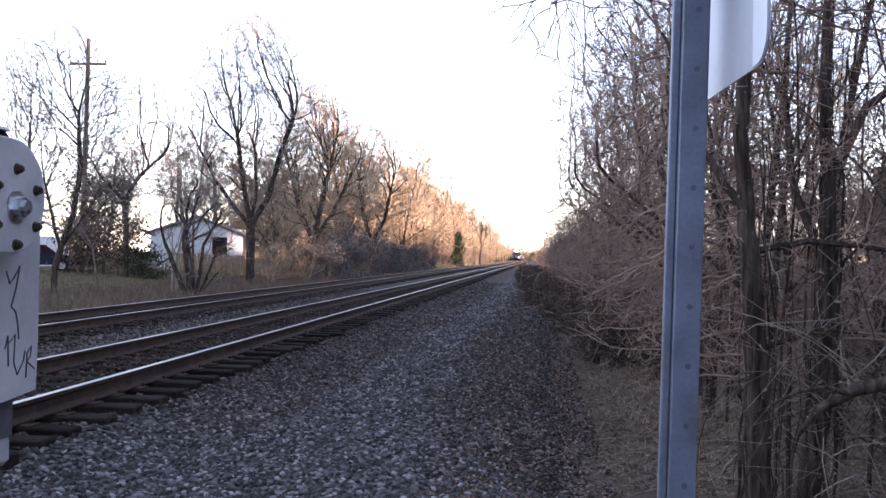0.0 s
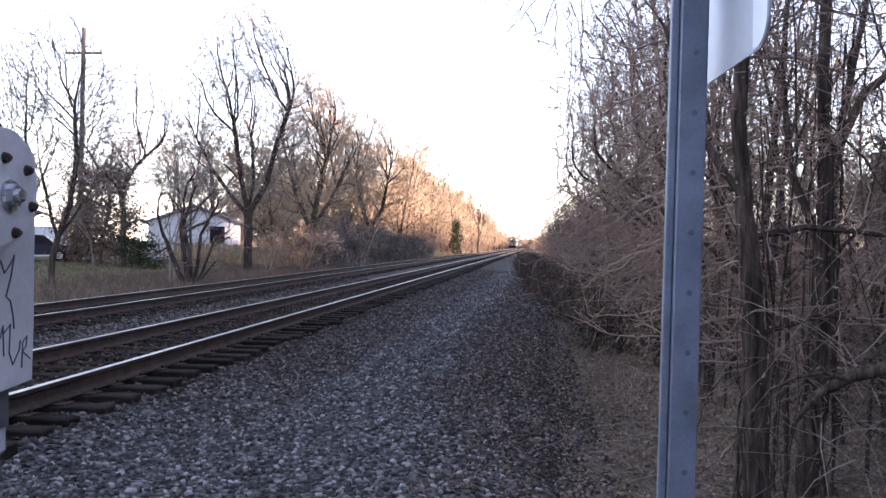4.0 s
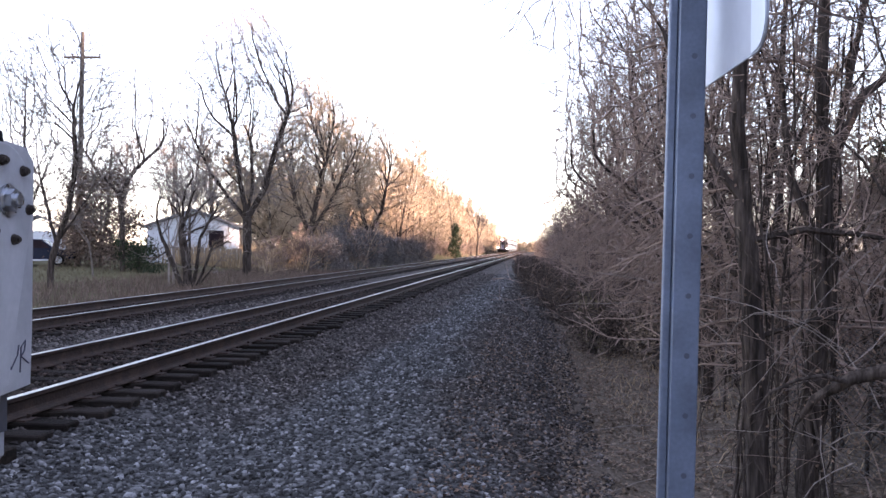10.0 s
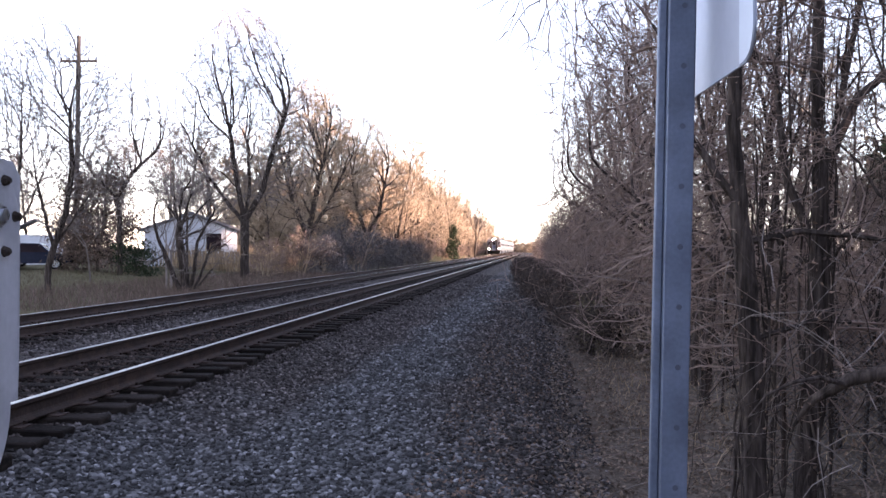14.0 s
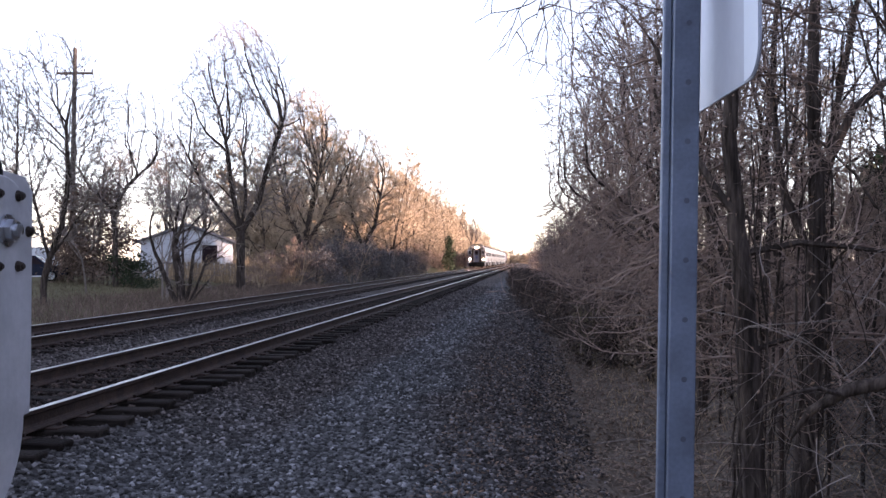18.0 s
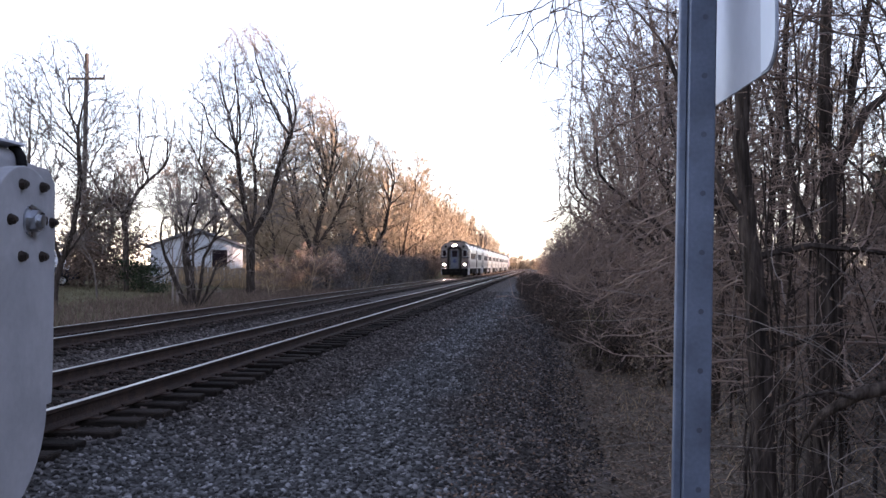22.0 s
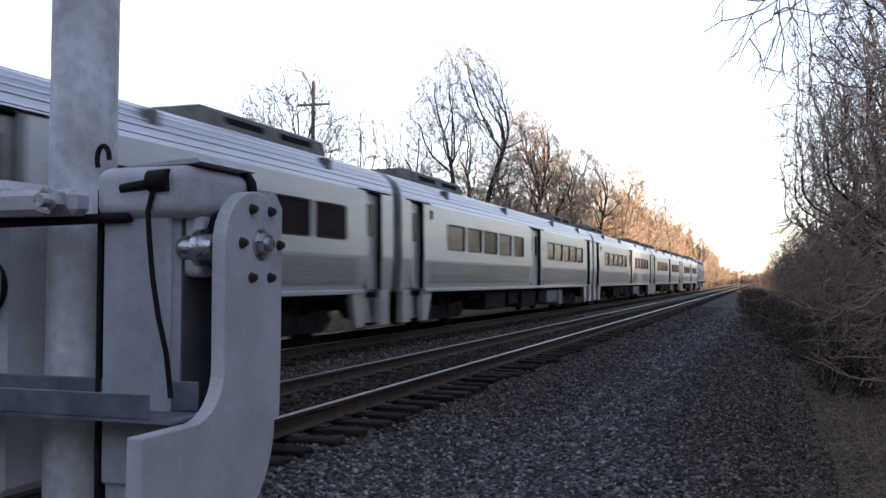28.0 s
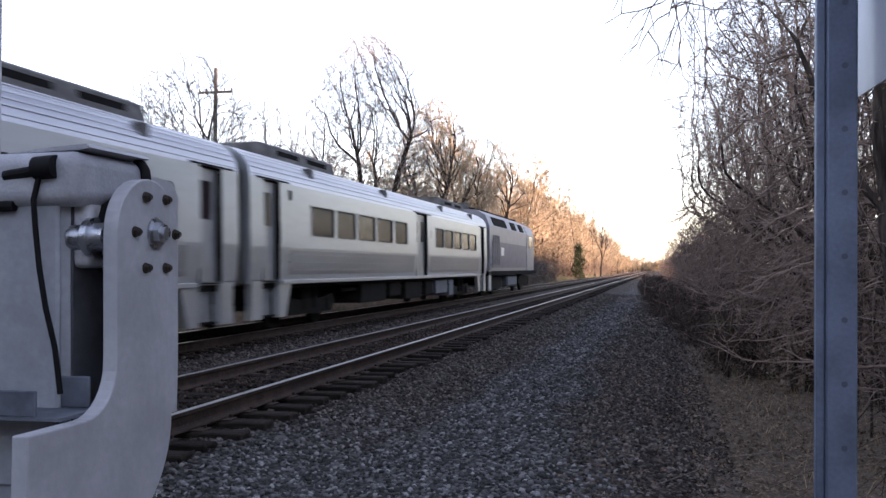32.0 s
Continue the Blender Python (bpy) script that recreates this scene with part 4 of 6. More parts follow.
crown_tree("rounded bare tree in front of the house", stand(-21.2, 45.5), 44,
           [[(0, 0, -0.3), (-0.05, 0, 3.0), (-0.2, 0, 4.0)], [(-0.2, 0, 4.0), (-1.4, 0, 5.2), (-2.2, 0, 6.4)], [(-0.2, 0, 4.0), (0.6, 0, 5.2), (1.4, 0.1, 6.0)]],
           dome(0.2, 0, 3.4, 10.6, 3.3, 0.6, 0.4, 0.8), 1500, 0.2, 1.6, 0.36, 0.10, 0.0115, 2.4, 0.75, 0.42)
crown_tree("fine-twigged bare tree between the house and the rails", stand(-19.0, 49.0), 45,
           [[(0, 0, -0.3), (0, 0, 3.6)]], dome(0.1, 0, 3.4, 9.8, 2.6, 0.5, 0.4, 0.8), 800, 0.2, 1.6, 0.4, 0.12, 0.0095, 2.5, 0.6, 0.4)
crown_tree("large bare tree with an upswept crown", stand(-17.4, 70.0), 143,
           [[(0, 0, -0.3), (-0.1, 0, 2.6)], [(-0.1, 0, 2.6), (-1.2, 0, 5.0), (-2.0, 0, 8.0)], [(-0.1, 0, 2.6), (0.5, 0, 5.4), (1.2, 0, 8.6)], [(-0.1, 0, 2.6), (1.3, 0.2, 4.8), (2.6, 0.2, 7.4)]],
           dome(0.2, 0, 3.0, 14.8, 4.2, 0.5, 0.5, 0.8), 3000, 0.26, 2.0, 0.38, 0.2, 0.017, 2.45, 0.8, 0.6, mats=(BARK, SUN_TWIG))
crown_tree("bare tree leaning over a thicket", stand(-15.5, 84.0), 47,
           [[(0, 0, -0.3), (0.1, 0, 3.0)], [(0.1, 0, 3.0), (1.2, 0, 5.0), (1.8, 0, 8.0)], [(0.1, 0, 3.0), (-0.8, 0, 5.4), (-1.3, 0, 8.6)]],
           dome(0.3, 0, 3.0, 13.6, 3.4, 0.5, 0.5, 0.8), 1500, 0.3, 2.2, 0.45, 0.2, 0.019, 2.45, 0.8, 0.7, mats=(BARK, SUN_TWIG))
fork_tree("lone slender tree past the end of the lit woods", stand(-12.9, 200, 0), 52, 11.5, 0.2, 0.3, 0.03, 0.7, 7, up=0.16)


def woods(kind, label, category, mats, spots, group, seeds, **kw):
    """Copies of a few grown trees at given places (x, y, size)."""
    rng = random.Random(kind + label)
    first = []
    for i, (x, y, s) in enumerate(spots):
        m = stand(x, y, rng.uniform(0, 360), s)
        if i < len(seeds):
            first.append(tree(kind, label, category, mats, group, m, seed=seeds[i], **kw))
        else:
            copy_thing(first[i % len(seeds)], m)
    return first


rng = random.Random(7)
# lit woods along the far side
spots = [(-19.5, 78, 0.8), (-23.5, 80, 0.9), (-27.5, 76, 0.8)]
for i in range(80):
    y = 84 + i * 3.1 + rng.uniform(-2, 2)
    spots.append((-17.0 - (i % 3) * 3.6 - rng.uniform(0, 3) + min(2.5, max(0, (y - 110) * 0.04)), y, rng.uniform(1.3, 1.6) - max(0, (y - 140) * 0.0022)))
woods("tree", "bare woodland tree glowing brown in low sun", "tree", (BARK, SUN_TWIG), spots, "woods on the far side", [101, 102, 103], height=11.5, radius=0.15, first=0.08, limbs=16, kids=(8, 6), levels=3, angle=52, up=0.2, twig=0.028, wobble=0.2, shrink=0.60, plain=True)
spots = []
for i in range(56):
    y = 52 + i * 4.2 + rng.uniform(-2, 2)
    spots.append((-13.9 - rng.uniform(0, 3.0), y, rng.uniform(0.7, 1.3)))
woods("shrub", "tangled bare shrub at the foot of the woods", "shrub", (SUN_TWIG, BUSH_TWIG), spots, "shrubs on the far side", [111, 112, 113], height=3.6, radius=0.04, first=0.1, limbs=8, kids=(6, 4), levels=3, angle=48, up=0.2, twig=0.018, wobble=0.25, stems=4, plain=True)
# backdrop woods behind the house
spots = [(-30 - rng.uniform(0, 26), 76 + i * 5, rng.uniform(0.9, 1.2)) for i in range(22)]
woods("tree", "bare tree far behind the house", "tree", (BARK, TWIG), spots, "trees behind the house", [121, 122], height=10.0, radius=0.2, first=0.15, limbs=13, kids=(7, 5), levels=3, angle=48, up=0.3, twig=0.022, plain=True)
spots = [(-21 - rng.uniform(0, 8), 76 + i * 5.4, rng.uniform(1.2, 1.9)) for i in range(44)]
woods("shrub", "brown undergrowth deep in the far woods", "shrub", (SUN_TWIG, SUN_TWIG), spots, "undergrowth on the far side", [115, 116], height=3.4, radius=0.05, first=0.05, limbs=8, kids=(5, 4), levels=3, angle=52, up=0.15, twig=0.035, wobble=0.25, stems=4, plain=True)
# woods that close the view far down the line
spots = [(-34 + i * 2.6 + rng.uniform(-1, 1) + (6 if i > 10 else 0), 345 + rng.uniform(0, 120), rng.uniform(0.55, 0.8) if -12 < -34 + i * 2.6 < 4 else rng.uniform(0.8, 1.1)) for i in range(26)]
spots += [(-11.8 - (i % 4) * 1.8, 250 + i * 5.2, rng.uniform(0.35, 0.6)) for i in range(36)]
woods("tree", "far bare tree down the line", "tree", (BARK, SUN_TWIG), spots, "woods down the line", [161, 162], height=10, radius=0.2, first=0.05, limbs=13, kids=(8, 5), levels=3, angle=50, up=0.25, twig=0.06, plain=True)
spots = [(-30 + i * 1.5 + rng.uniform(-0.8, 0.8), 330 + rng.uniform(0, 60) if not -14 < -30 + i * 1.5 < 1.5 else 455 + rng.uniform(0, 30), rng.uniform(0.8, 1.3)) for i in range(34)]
woods("shrub", "far low shrub closing the line", "shrub", (SUN_TWIG, SUN_TWIG), spots, "shrubs down the line", [117, 118], height=4.0, radius=0.08, first=0.02, limbs=7, kids=(5, 4), levels=3, angle=60, up=0.1, twig=0.10, wobble=0.25, stems=4, plain=True)
# thicket beside the gravel: fine near the crossing, coarser farther along
spots = [(3.9, 9.9, 0.75), (4.7, 9.2, 0.75), (5.6, 10.4, 0.8), (3.7, 12.2, 0.75), (4.7, 11.4, 0.8), (3.5, 14.2, 0.8), (4.8, 13.2, 0.8), (3.4, 16.2, 0.85), (4.2, 16.0, 1.05), (3.1, 18.2, 0.95), (4.0, 19.5, 1.05), (5.0, 15.0, 0.95), (5.6, 12.6, 0.95), (6.2, 11.0, 0.95), (5.6, 17.5, 1.0)]
woods("shrub", "dense bare reddish thicket beside the gravel", "shrub", (BARK, BUSH_TWIG), spots, "thicket beside the gravel", [131, 132, 133], height=4.5, radius=0.035, first=0.08, limbs=9, kids=(7, 5, 4), levels=4, angle=50, up=0.18, twig=0.0045, wobble=0.24, stems=4)
spots = []
for i in range(54):
    y = 20.5 + (i / 53) ** 1.4 * 250 + rng.uniform(-0.7, 0.7)
    spots.append((2.7 + rng.uniform(-0.5, 1.2) - min(0.8, y * 0.010) + (i % 2) * 1.6, y, rng.uniform(0.85, 1.1) * (0.86 + min(0.36, y * 0.006))))
far_thicket = woods("shrub", "bare brown thicket farther along the gravel", "shrub", (BARK, BUSH_TWIG), spots, "thicket farther along", [135, 136, 137], height=4.6, radius=0.035, first=0.06, limbs=9, kids=(7, 4), levels=3, angle=50, up=0.18, twig=0.0075, wobble=0.24, stems=4, plain=True)
for i in range(12):
    copy_thing(far_thicket[i % 3], stand(6.5 + (i % 3) * 3.0 + rng.uniform(-1.0, 1.0), 14 + i * 3.4 + rng.uniform(-1, 1), rng.uniform(0, 360), rng.uniform(0.6, 0.85)))
# taller trees behind it
spots = []
for i in range(8):
    y = 9 + i * 7.6 + rng.uniform(-1, 1)
    spots.append((8.0 + (i % 4) * 4.2 + rng.uniform(-1.5, 1.5), y, rng.uniform(0.9, 1.2)))
for i in range(24):
    spots.append((6 + rng.uniform(0, 5), 68 + i * 8 + rng.uniform(-3, 3), rng.uniform(0.5, 0.62)))
woods("tree", "slim bare tree deep in the thicket", "tree", (BARK, SUN_TWIG), spots, "trees behind the thicket", [141, 142, 143], height=11.5, radius=0.10, first=0.12, limbs=14, kids=(8, 6), levels=3, angle=48, up=0.25, twig=0.018, plain=True)
# trees at the edge of the thicket
crown_tree("dark vine-hung tree beside the sign post", stand(1.88, 8.0), 64,
           [[(0, 0, -0.3), (-0.02, 0, 0.9), (-0.07, 0, 1.9), (-0.14, 0.02, 2.75), (-0.2, 0, 3.4), (-0.16, 0, 4.4), (-0.1, 0.1, 5.6)], [(-0.16, 0, 2.75), (-0.34, 0, 3.0), (-0.55, 0.05, 3.35), (-0.8, 0.1, 4.2)], [(-0.1, 0, 2.4), (0.4, 0.1, 2.5), (1.2, 0.1, 2.42), (1.9, 0.2, 2.3)], [(0, 0, 1.6), (0.5, 0.1, 1.75), (1.3, 0.1, 1.7)]],
           lambda rs, n: np.stack([rs.uniform(-1.5, 1.6, n), rs.uniform(-0.5, 1.1, n), rs.uniform(1.3, 6.2, n)], 1), 950, 0.10, 0.8, 0.2, 0.03, 0.0048, 1.85, 0.55, 0.2, mats=(BARK, BUSH_TWIG), limit=0.016, outward=0.15)
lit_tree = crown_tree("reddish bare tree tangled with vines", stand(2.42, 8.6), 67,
           [[(0, 0, -0.3), (0.06, 0, 0.8), (0.14, 0, 1.8), (0.16, 0, 2.8), (0.12, 0, 3.8), (0.2, 0.1, 5.6)], [(0.15, 0, 2.2), (-0.15, 0, 3.0), (-0.25, 0, 4.0)], [(0.15, 0, 3.0), (0.5, 0, 3.7), (1.1, 0.1, 4.2)]],
           lambda rs, n: np.stack([rs.uniform(-1.4, 1.9, n), rs.uniform(-0.5, 1.4, n), rs.uniform(0.9, 6.2, n)], 1), 950, 0.10, 0.8, 0.2, 0.03, 0.0048, 1.85, 0.55, 0.2, mats=(BARK, BUSH_TWIG), limit=0.016, outward=0.15)
tree("tree", "bare tree with twigs hanging over the gravel", "tree", (BARK, BUSH_TWIG), at=stand(2.9, 13.0, 240), seed=172, height=8.5, radius=0.07, first=0.35, limbs=18, kids=(8, 6, 5), angle=60, up=0.05, twig=0.0065, shrink=0.30)
tree("tree", "slim bare tree at the edge of the thicket", "tree", (BARK, BUSH_TWIG), at=stand(3.3, 10.4, 300), seed=73, height=8.0, radius=0.06, first=0.2, limbs=12, kids=(8, 6, 4), angle=55, up=0.1, twig=0.005, shrink=0.4)
tree("tree", "slim bare tree standing over dead leaves", "tree", (BARK, BUSH_TWIG), at=stand(3.1, 7.6, 30), seed=79, height=7.5, radius=0.05, first=0.2, limbs=12, kids=(8, 6, 4), angle=55, up=0.1, twig=0.005, shrink=0.4)
spots = [(3.1, 11.6, 0.9), (3.1, 14.8, 1.05), (3.0, 17.6, 1.15), (3.0, 20.6, 1.25), (2.8, 24.2, 1.3), (3.1, 28.0, 1.3), (3.0, 33.0, 1.2), (3.4, 39.0, 1.2), (3.2, 46.0, 1.2), (4.4, 12.4, 1.0), (4.9, 16.4, 1.1), (4.8, 22.0, 1.1)]
woods("tree", "small bare tree woven into the thicket", "tree", (BARK, BUSH_TWIG), spots, "small trees in the thicket", [151, 152, 153], height=7.2, radius=0.045, first=0.3, limbs=16, kids=(8, 6, 4), angle=64, up=0.08, twig=0.0062, wobble=0.22, shrink=0.33, taper=0.45)
over = []
for k, (x, y, turn, size) in enumerate(((2.5, 11.2, 0, 0.9), (2.35, 13.2, 25, 1.0), (2.6, 15.4, -20, 1.05), (2.5, 17.8, 10, 1.1), (2.7, 20.6, 30, 1.15), (2.7, 24.0, -10, 1.2), (2.8, 28.5, 15, 1.25), (2.9, 34.0, 0, 1.3))):
    if k < 2:
        over.append(crown_tree("small bare tree reaching out over the gravel edge", stand(x, y, turn, size), 158 + k,
                    [[(0, 0, -0.3), (0.05, 0, 1.0), (-0.1, 0, 2.2), (-0.5, 0, 3.4)], [(0.05, 0, -0.3), (0.25, 0.1, 1.4), (0.4, 0.1, 3.4)], [(-0.1, 0, 2.2), (-0.9, 0.1, 2.9), (-1.5, 0.1, 3.3)]],
                    lambda rs, n: np.stack([rs.uniform(-2.1, 1.2, n) * rs.uniform(0.4, 1, n), rs.uniform(-1.2, 1.2, n), 2.1 + 4.4 * rs.rand(n) ** 1.2], 1) + np.outer(rs.rand(n) ** 2, (0.2, 0, -0.9)),
                    1250, 0.12, 0.9, 0.23, 0.05, 0.0068, 2.45, 0.65, 0.27, mats=(BARK, BUSH_TWIG), group="small trees in the thicket", limit=0.018, outward=0.55))
    else:
        copy_thing(over[k % 2], stand(x, y, turn, size))
# a bough that droops over the gravel from above
rs = random.Random(5)
bough = Geo().tube([(1.75, 8.6, 5.4), (1.1, 8.3, 5.0), (0.55, 8.1, 4.5), (0.2, 8.0, 3.95), (0.05, 8.0, 3.4)], [0.03, 0.022, 0.015, 0.009, 0.004], 6)
for k in range(34):
    f = rs.uniform(0.15, 1.0) * 4
    i = min(int(f), 3)
    ends = [(1.75, 8.6, 5.4), (1.1, 8.3, 5.0), (0.55, 8.1, 4.5), (0.2, 8.0, 3.95), (0.05, 8.0, 3.4)]
    p = Vector(ends[i]).lerp(Vector(ends[i + 1]), f - i)
    d = Vector((rs.uniform(-1.0, 0.35), rs.uniform(-0.4, 0.4), rs.uniform(-0.9, 0.15))).normalized()
    pts = [p.copy()]
    for m in range(5):
        d = (d + Vector((rs.gauss(0, 0.5), rs.gauss(0, 0.3), rs.gauss(-0.02, 0.5)))).normalized()
        p = p + d * rs.uniform(0.10, 0.19)
        pts.append(p.copy())
        if m in (1, 2, 3):
            e = (d + Vector((rs.gauss(0, 0.8), rs.gauss(0, 0.4), rs.gauss(-0.1, 0.6)))).normalized()
            bough.tube([p, p + e * 0.11, p + e * 0.2 + Vector((0, 0, -0.04))], [0.0048, 0.004, 0.003], 3, caps=False)
    bough.tube(pts, [0.007, 0.0065, 0.006, 0.0052, 0.0045, 0.0035], 4, caps=False)
base = lit_tree.matrix_basis.inverted()
bough.v = [tuple(base @ Vector(q)) for q in bough.v]
part("drooping_bough", bough, BUSH_TWIG, lit_tree, fix=False)


def vines(seed, n, x0, x1, y0, y1, top, thick):
    """Long thin creepers that loop and hang between branches."""
    rs = random.Random(seed)
    v = thing("vine", "tangle of thin grey creepers between the trunks", "vine", "vines")
    for k in range(n):
        x, y = rs.uniform(x0, x1), rs.uniform(y0, y1)
        z = rs.uniform(-0.6, top)
        d = Vector((rs.uniform(-1, 1), rs.uniform(-0.4, 0.4), rs.uniform(-0.5, 1.2))).normalized()
        turn = Vector((rs.gauss(0, 0.2), 0, rs.gauss(-0.06, 0.2)))
        pts = []
        for i in range(13):
            pts.append((x, y, z))
            d = (d + turn + Vector((rs.gauss(0, 0.13), rs.gauss(0, 0.15), rs.gauss(0.0, 0.13)))).normalized()
            x, y, z = x + d.x * 0.17, y + d.y * 0.17, max(-0.85, z + d.z * 0.17)
        r = thick * rs.uniform(0.6, 1.3)
        part("stem", Geo().tube(pts, [r * (1 - 0.045 * i) for i in range(13)], 5, caps=False), (BUSH_TWIG, BARK, BARK, TWIG)[k % 4], v, smooth=True, fix=False)


def climbers(x, y, lean, n, radius, top, seed):
    """Stems that climb and cross on a trunk."""
    rs = random.Random(seed)
    v = thing("vine", "woody vines climbing round a trunk", "vine", "vines")
    for k in range(n):
        a, w = rs.uniform(0, 6.28), rs.uniform(-0.5, 0.5)
        r = rs.uniform(0.005, 0.014)
        end = top * rs.uniform(0.5, 1.0)
        pts = []
        for i in range(16):
            f = i / 15
            z = ground_z(x, y) - 0.1 + end * f
            a += w * 0.5 + rs.gauss(0, 0.18)
            q = radius * (1.15 - 0.35 * f) + 0.05 * (1 - f) ** 4 + rs.uniform(0, 0.035)
            pts.append((x + lean * z + q * math.cos(a), y + q * math.sin(a), z))
        part("stem", Geo().tube(pts, [r * (1 - 0.5 * i / 15) for i in range(16)], 6, caps=False), BARK, v, smooth=True, fix=False)


climbers(1.86, 8.0, -0.035, 14, 0.14, 4.2, 3)
climbers(2.5, 8.6, 0.04, 14, 0.13, 4.5, 4)
vines(1, 130, 1.6, 3.8, 7.0, 9.5, 3.6, 0.0040)
vines(2, 60, 1.6, 3.2, 6.8, 8.4, 0.4, 0.0036)
# young stems that fill the space between the trunks
spots = [(2.2 + rng.uniform(0, 2.6), 8.6 + rng.uniform(0, 4.5), rng.uniform(0.8, 1.2)) for i in range(9)]
woods("sapling", "thin bare sapling between the trunks", "sapling", (BARK, BUSH_TWIG), spots, "saplings in the thicket", [155, 156, 157], height=6.0, radius=0.022, first=0.1, limbs=12, kids=(6, 5), levels=3, angle=50, up=0.2, twig=0.0045, wobble=0.2, shrink=0.3)
log = thing("fallen_branch", "thick dead branch leaning across the thicket", "branch")
part("limb", Geo().tube([(3.6, 7.0, 0.95), (3.2, 7.03, 0.72), (2.9, 7.05, 0.58), (2.6, 7.08, 0.40), (2.34, 7.12, 0.33), (2.1, 7.2, 0.16), (1.98, 7.26, -0.05)], [0.075, 0.07, 0.07, 0.055, 0.05, 0.034, 0.012], 12), BARK, log, smooth=True)
part("side_limb", Geo().tube([(2.3, 7.1, 0.30), (2.1, 7.0, 0.36), (1.9, 6.95, 0.33), (1.7, 6.92, 0.24), (1.55, 6.9, 0.06)], [0.02, 0.017, 0.014, 0.010, 0.005], 8), BARK, log, smooth=True)
# chain-link fence behind the trunks
fence = thing("chain_link_fence", "rusty chain-link fence sunk in the thicket", "fence")
for x in (2.35, 4.6):
    part("post", Geo().tube([(x, 8.95, -1.1), (x, 8.95, 0.62)], 0.022, 10), RAIL_WEB, fence, smooth=True)
net = Geo()
for k in range(58):
    x = 2.36 - 1.5 + k * 0.064
    for m in (1, -1):
        a, b = (x, -0.9) if m > 0 else (x + 1.5, -0.9), (x + 1.5, 0.6) if m > 0 else (x, 0.6)
        # keep each wire between the posts
        pts = []
        for q in range(25):
            f = q / 24
            px_, pz_ = a[0] + (b[0] - a[0]) * f, a[1] + (b[1] - a[1]) * f
            if 2.36 <= px_ <= 4.6:
                pts.append((px_, 8.95 + (0.003 if q % 2 else -0.003) * m, pz_))
        if len(pts) > 1:
            net.tube([pts[0], pts[-1]], 0.0030, 3, caps=False)
part("netting", net, WIRE, fence, fix=False)


def leafy(name, label, category, x, y, height, width, mat, n, seed, cone=0.5, size=0.09, low=0.03):
    """A bush of many small leaf tufts on a stem, uneven, with gaps."""
    rs = np.random.RandomState(seed)
    ob = thing(name, label, category, m=stand(x, y))
    part("trunk", Geo().tube([(0, 0, -0.3), (0.05, 0, height * 0.5), (0, 0.04, height * 0.95)], [0.09, 0.06, 0.015], 6, caps=False), BARK, ob, smooth=True, fix=False)
    lumps = rs.rand(40, 3)
    h = lumps[:, 2] * (0.98 - low) + low
    rad = width * (1 - h * cone) * np.sqrt(lumps[:, 1])
    ctr = np.stack([rad * np.cos(lumps[:, 0] * 6.28), rad * np.sin(lumps[:, 0] * 6.28), h * height], 1)
    c = ctr[rs.randint(0, 40, n)] + rs.normal(0, 1, (n, 3)) * np.array([width, width, height * (0.53 - low * 0.5)]) * 0.16
    c[:, 2] = np.maximum(c[:, 2], 0.05)
    u = rs.normal(0, 1, (n, 3))
    u /= np.linalg.norm(u, axis=1)[:, None]
    w = np.cross(u, rs.normal(0, 1, (n, 3)))
    w /= np.linalg.norm(w, axis=1)[:, None]
    k = (size * rs.uniform(0.5, 1.4, n))[:, None]
    v = np.stack([c - u * k, c + w * k * 0.45, c + u * k, c - w * k * 0.45 + u * k * 0.2], 1).reshape(-1, 3)
    t = (np.array([(0, 1, 2), (0, 2, 3)])[None] + (np.arange(n) * 4)[:, None, None]).reshape(-1, 3)
    part("foliage", arrays_mesh("foliage", v, t, mat), None, ob)


leafy("cedar", "small dark green cedar before the far woods", "conifer", -13.2, 150, 5.6, 1.6, CEDAR, 2600, 3, 0.85, 0.16)
leafy("creeper_mound", "russet mound of dead creeper over a bush", "bush", -23.4, 47.5, 5.1, 2.4, BRIAR, 22000, 4, 0.45, 0.075)
leafy("evergreen_bush", "dark evergreen bush below the creeper", "bush", -20.6, 46.0, 1.7, 1.5, CEDAR, 3000, 5, 0.4, 0.07)
for i, (x, y, h) in enumerate(((-14.6, 62.0, 2.6), (-14.4, 68.0, 3.4), (-15.6, 73.0, 4.2), (-14.2, 76.0, 3.2), (-14.0, 82.0, 3.0), (-14.3, 89.0, 2.8), (-14.0, 97.0, 2.6), (-14.0, 107.0, 2.4))):
    leafy("dark_bush", "dark tangled bush at the edge of the rails", "bush", x, y, h, 1.9, CREEPER, 9000, 6 + i, 0.4, 0.06)
leafy("evergreen_bush", "low yellow-green bush in the thicket", "bush", 1.25, 20.5, 1.5, 0.45, GRASS, 1100, 7, 0.4, 0.035)
for i, (x, y, h) in enumerate(((1.75, 20.0, 0.9), (1.35, 22.5, 1.0), (0.95, 26.0, 1.05), (1.9, 24.0, 1.3), (0.65, 30.5, 1.1), (0.3, 36.0, 1.1), (1.3, 31.0, 1.4), (0.0, 43.0, 1.15), (-0.3, 52.0, 0.95), (-0.6, 63.0, 0.9), (-0.9, 76.0, 0.85))):
    leafy("bramble", "dark brown bramble mound at the gravel edge", "bush", x, y, h + 0.25, 0.95, BRAMBLE, 6000, 80 + i, 0.35, 0.022 + y * 0.0004)
    copy_thing(far_thicket[i % 3], stand(x + 0.3, y, i * 50, 0.34))
leafy("bramble", "low bramble with withered pale leaves", "bush", 2.2, 17.5, 1.1, 0.7, LITTER, 900, 8, 0.4, 0.04)
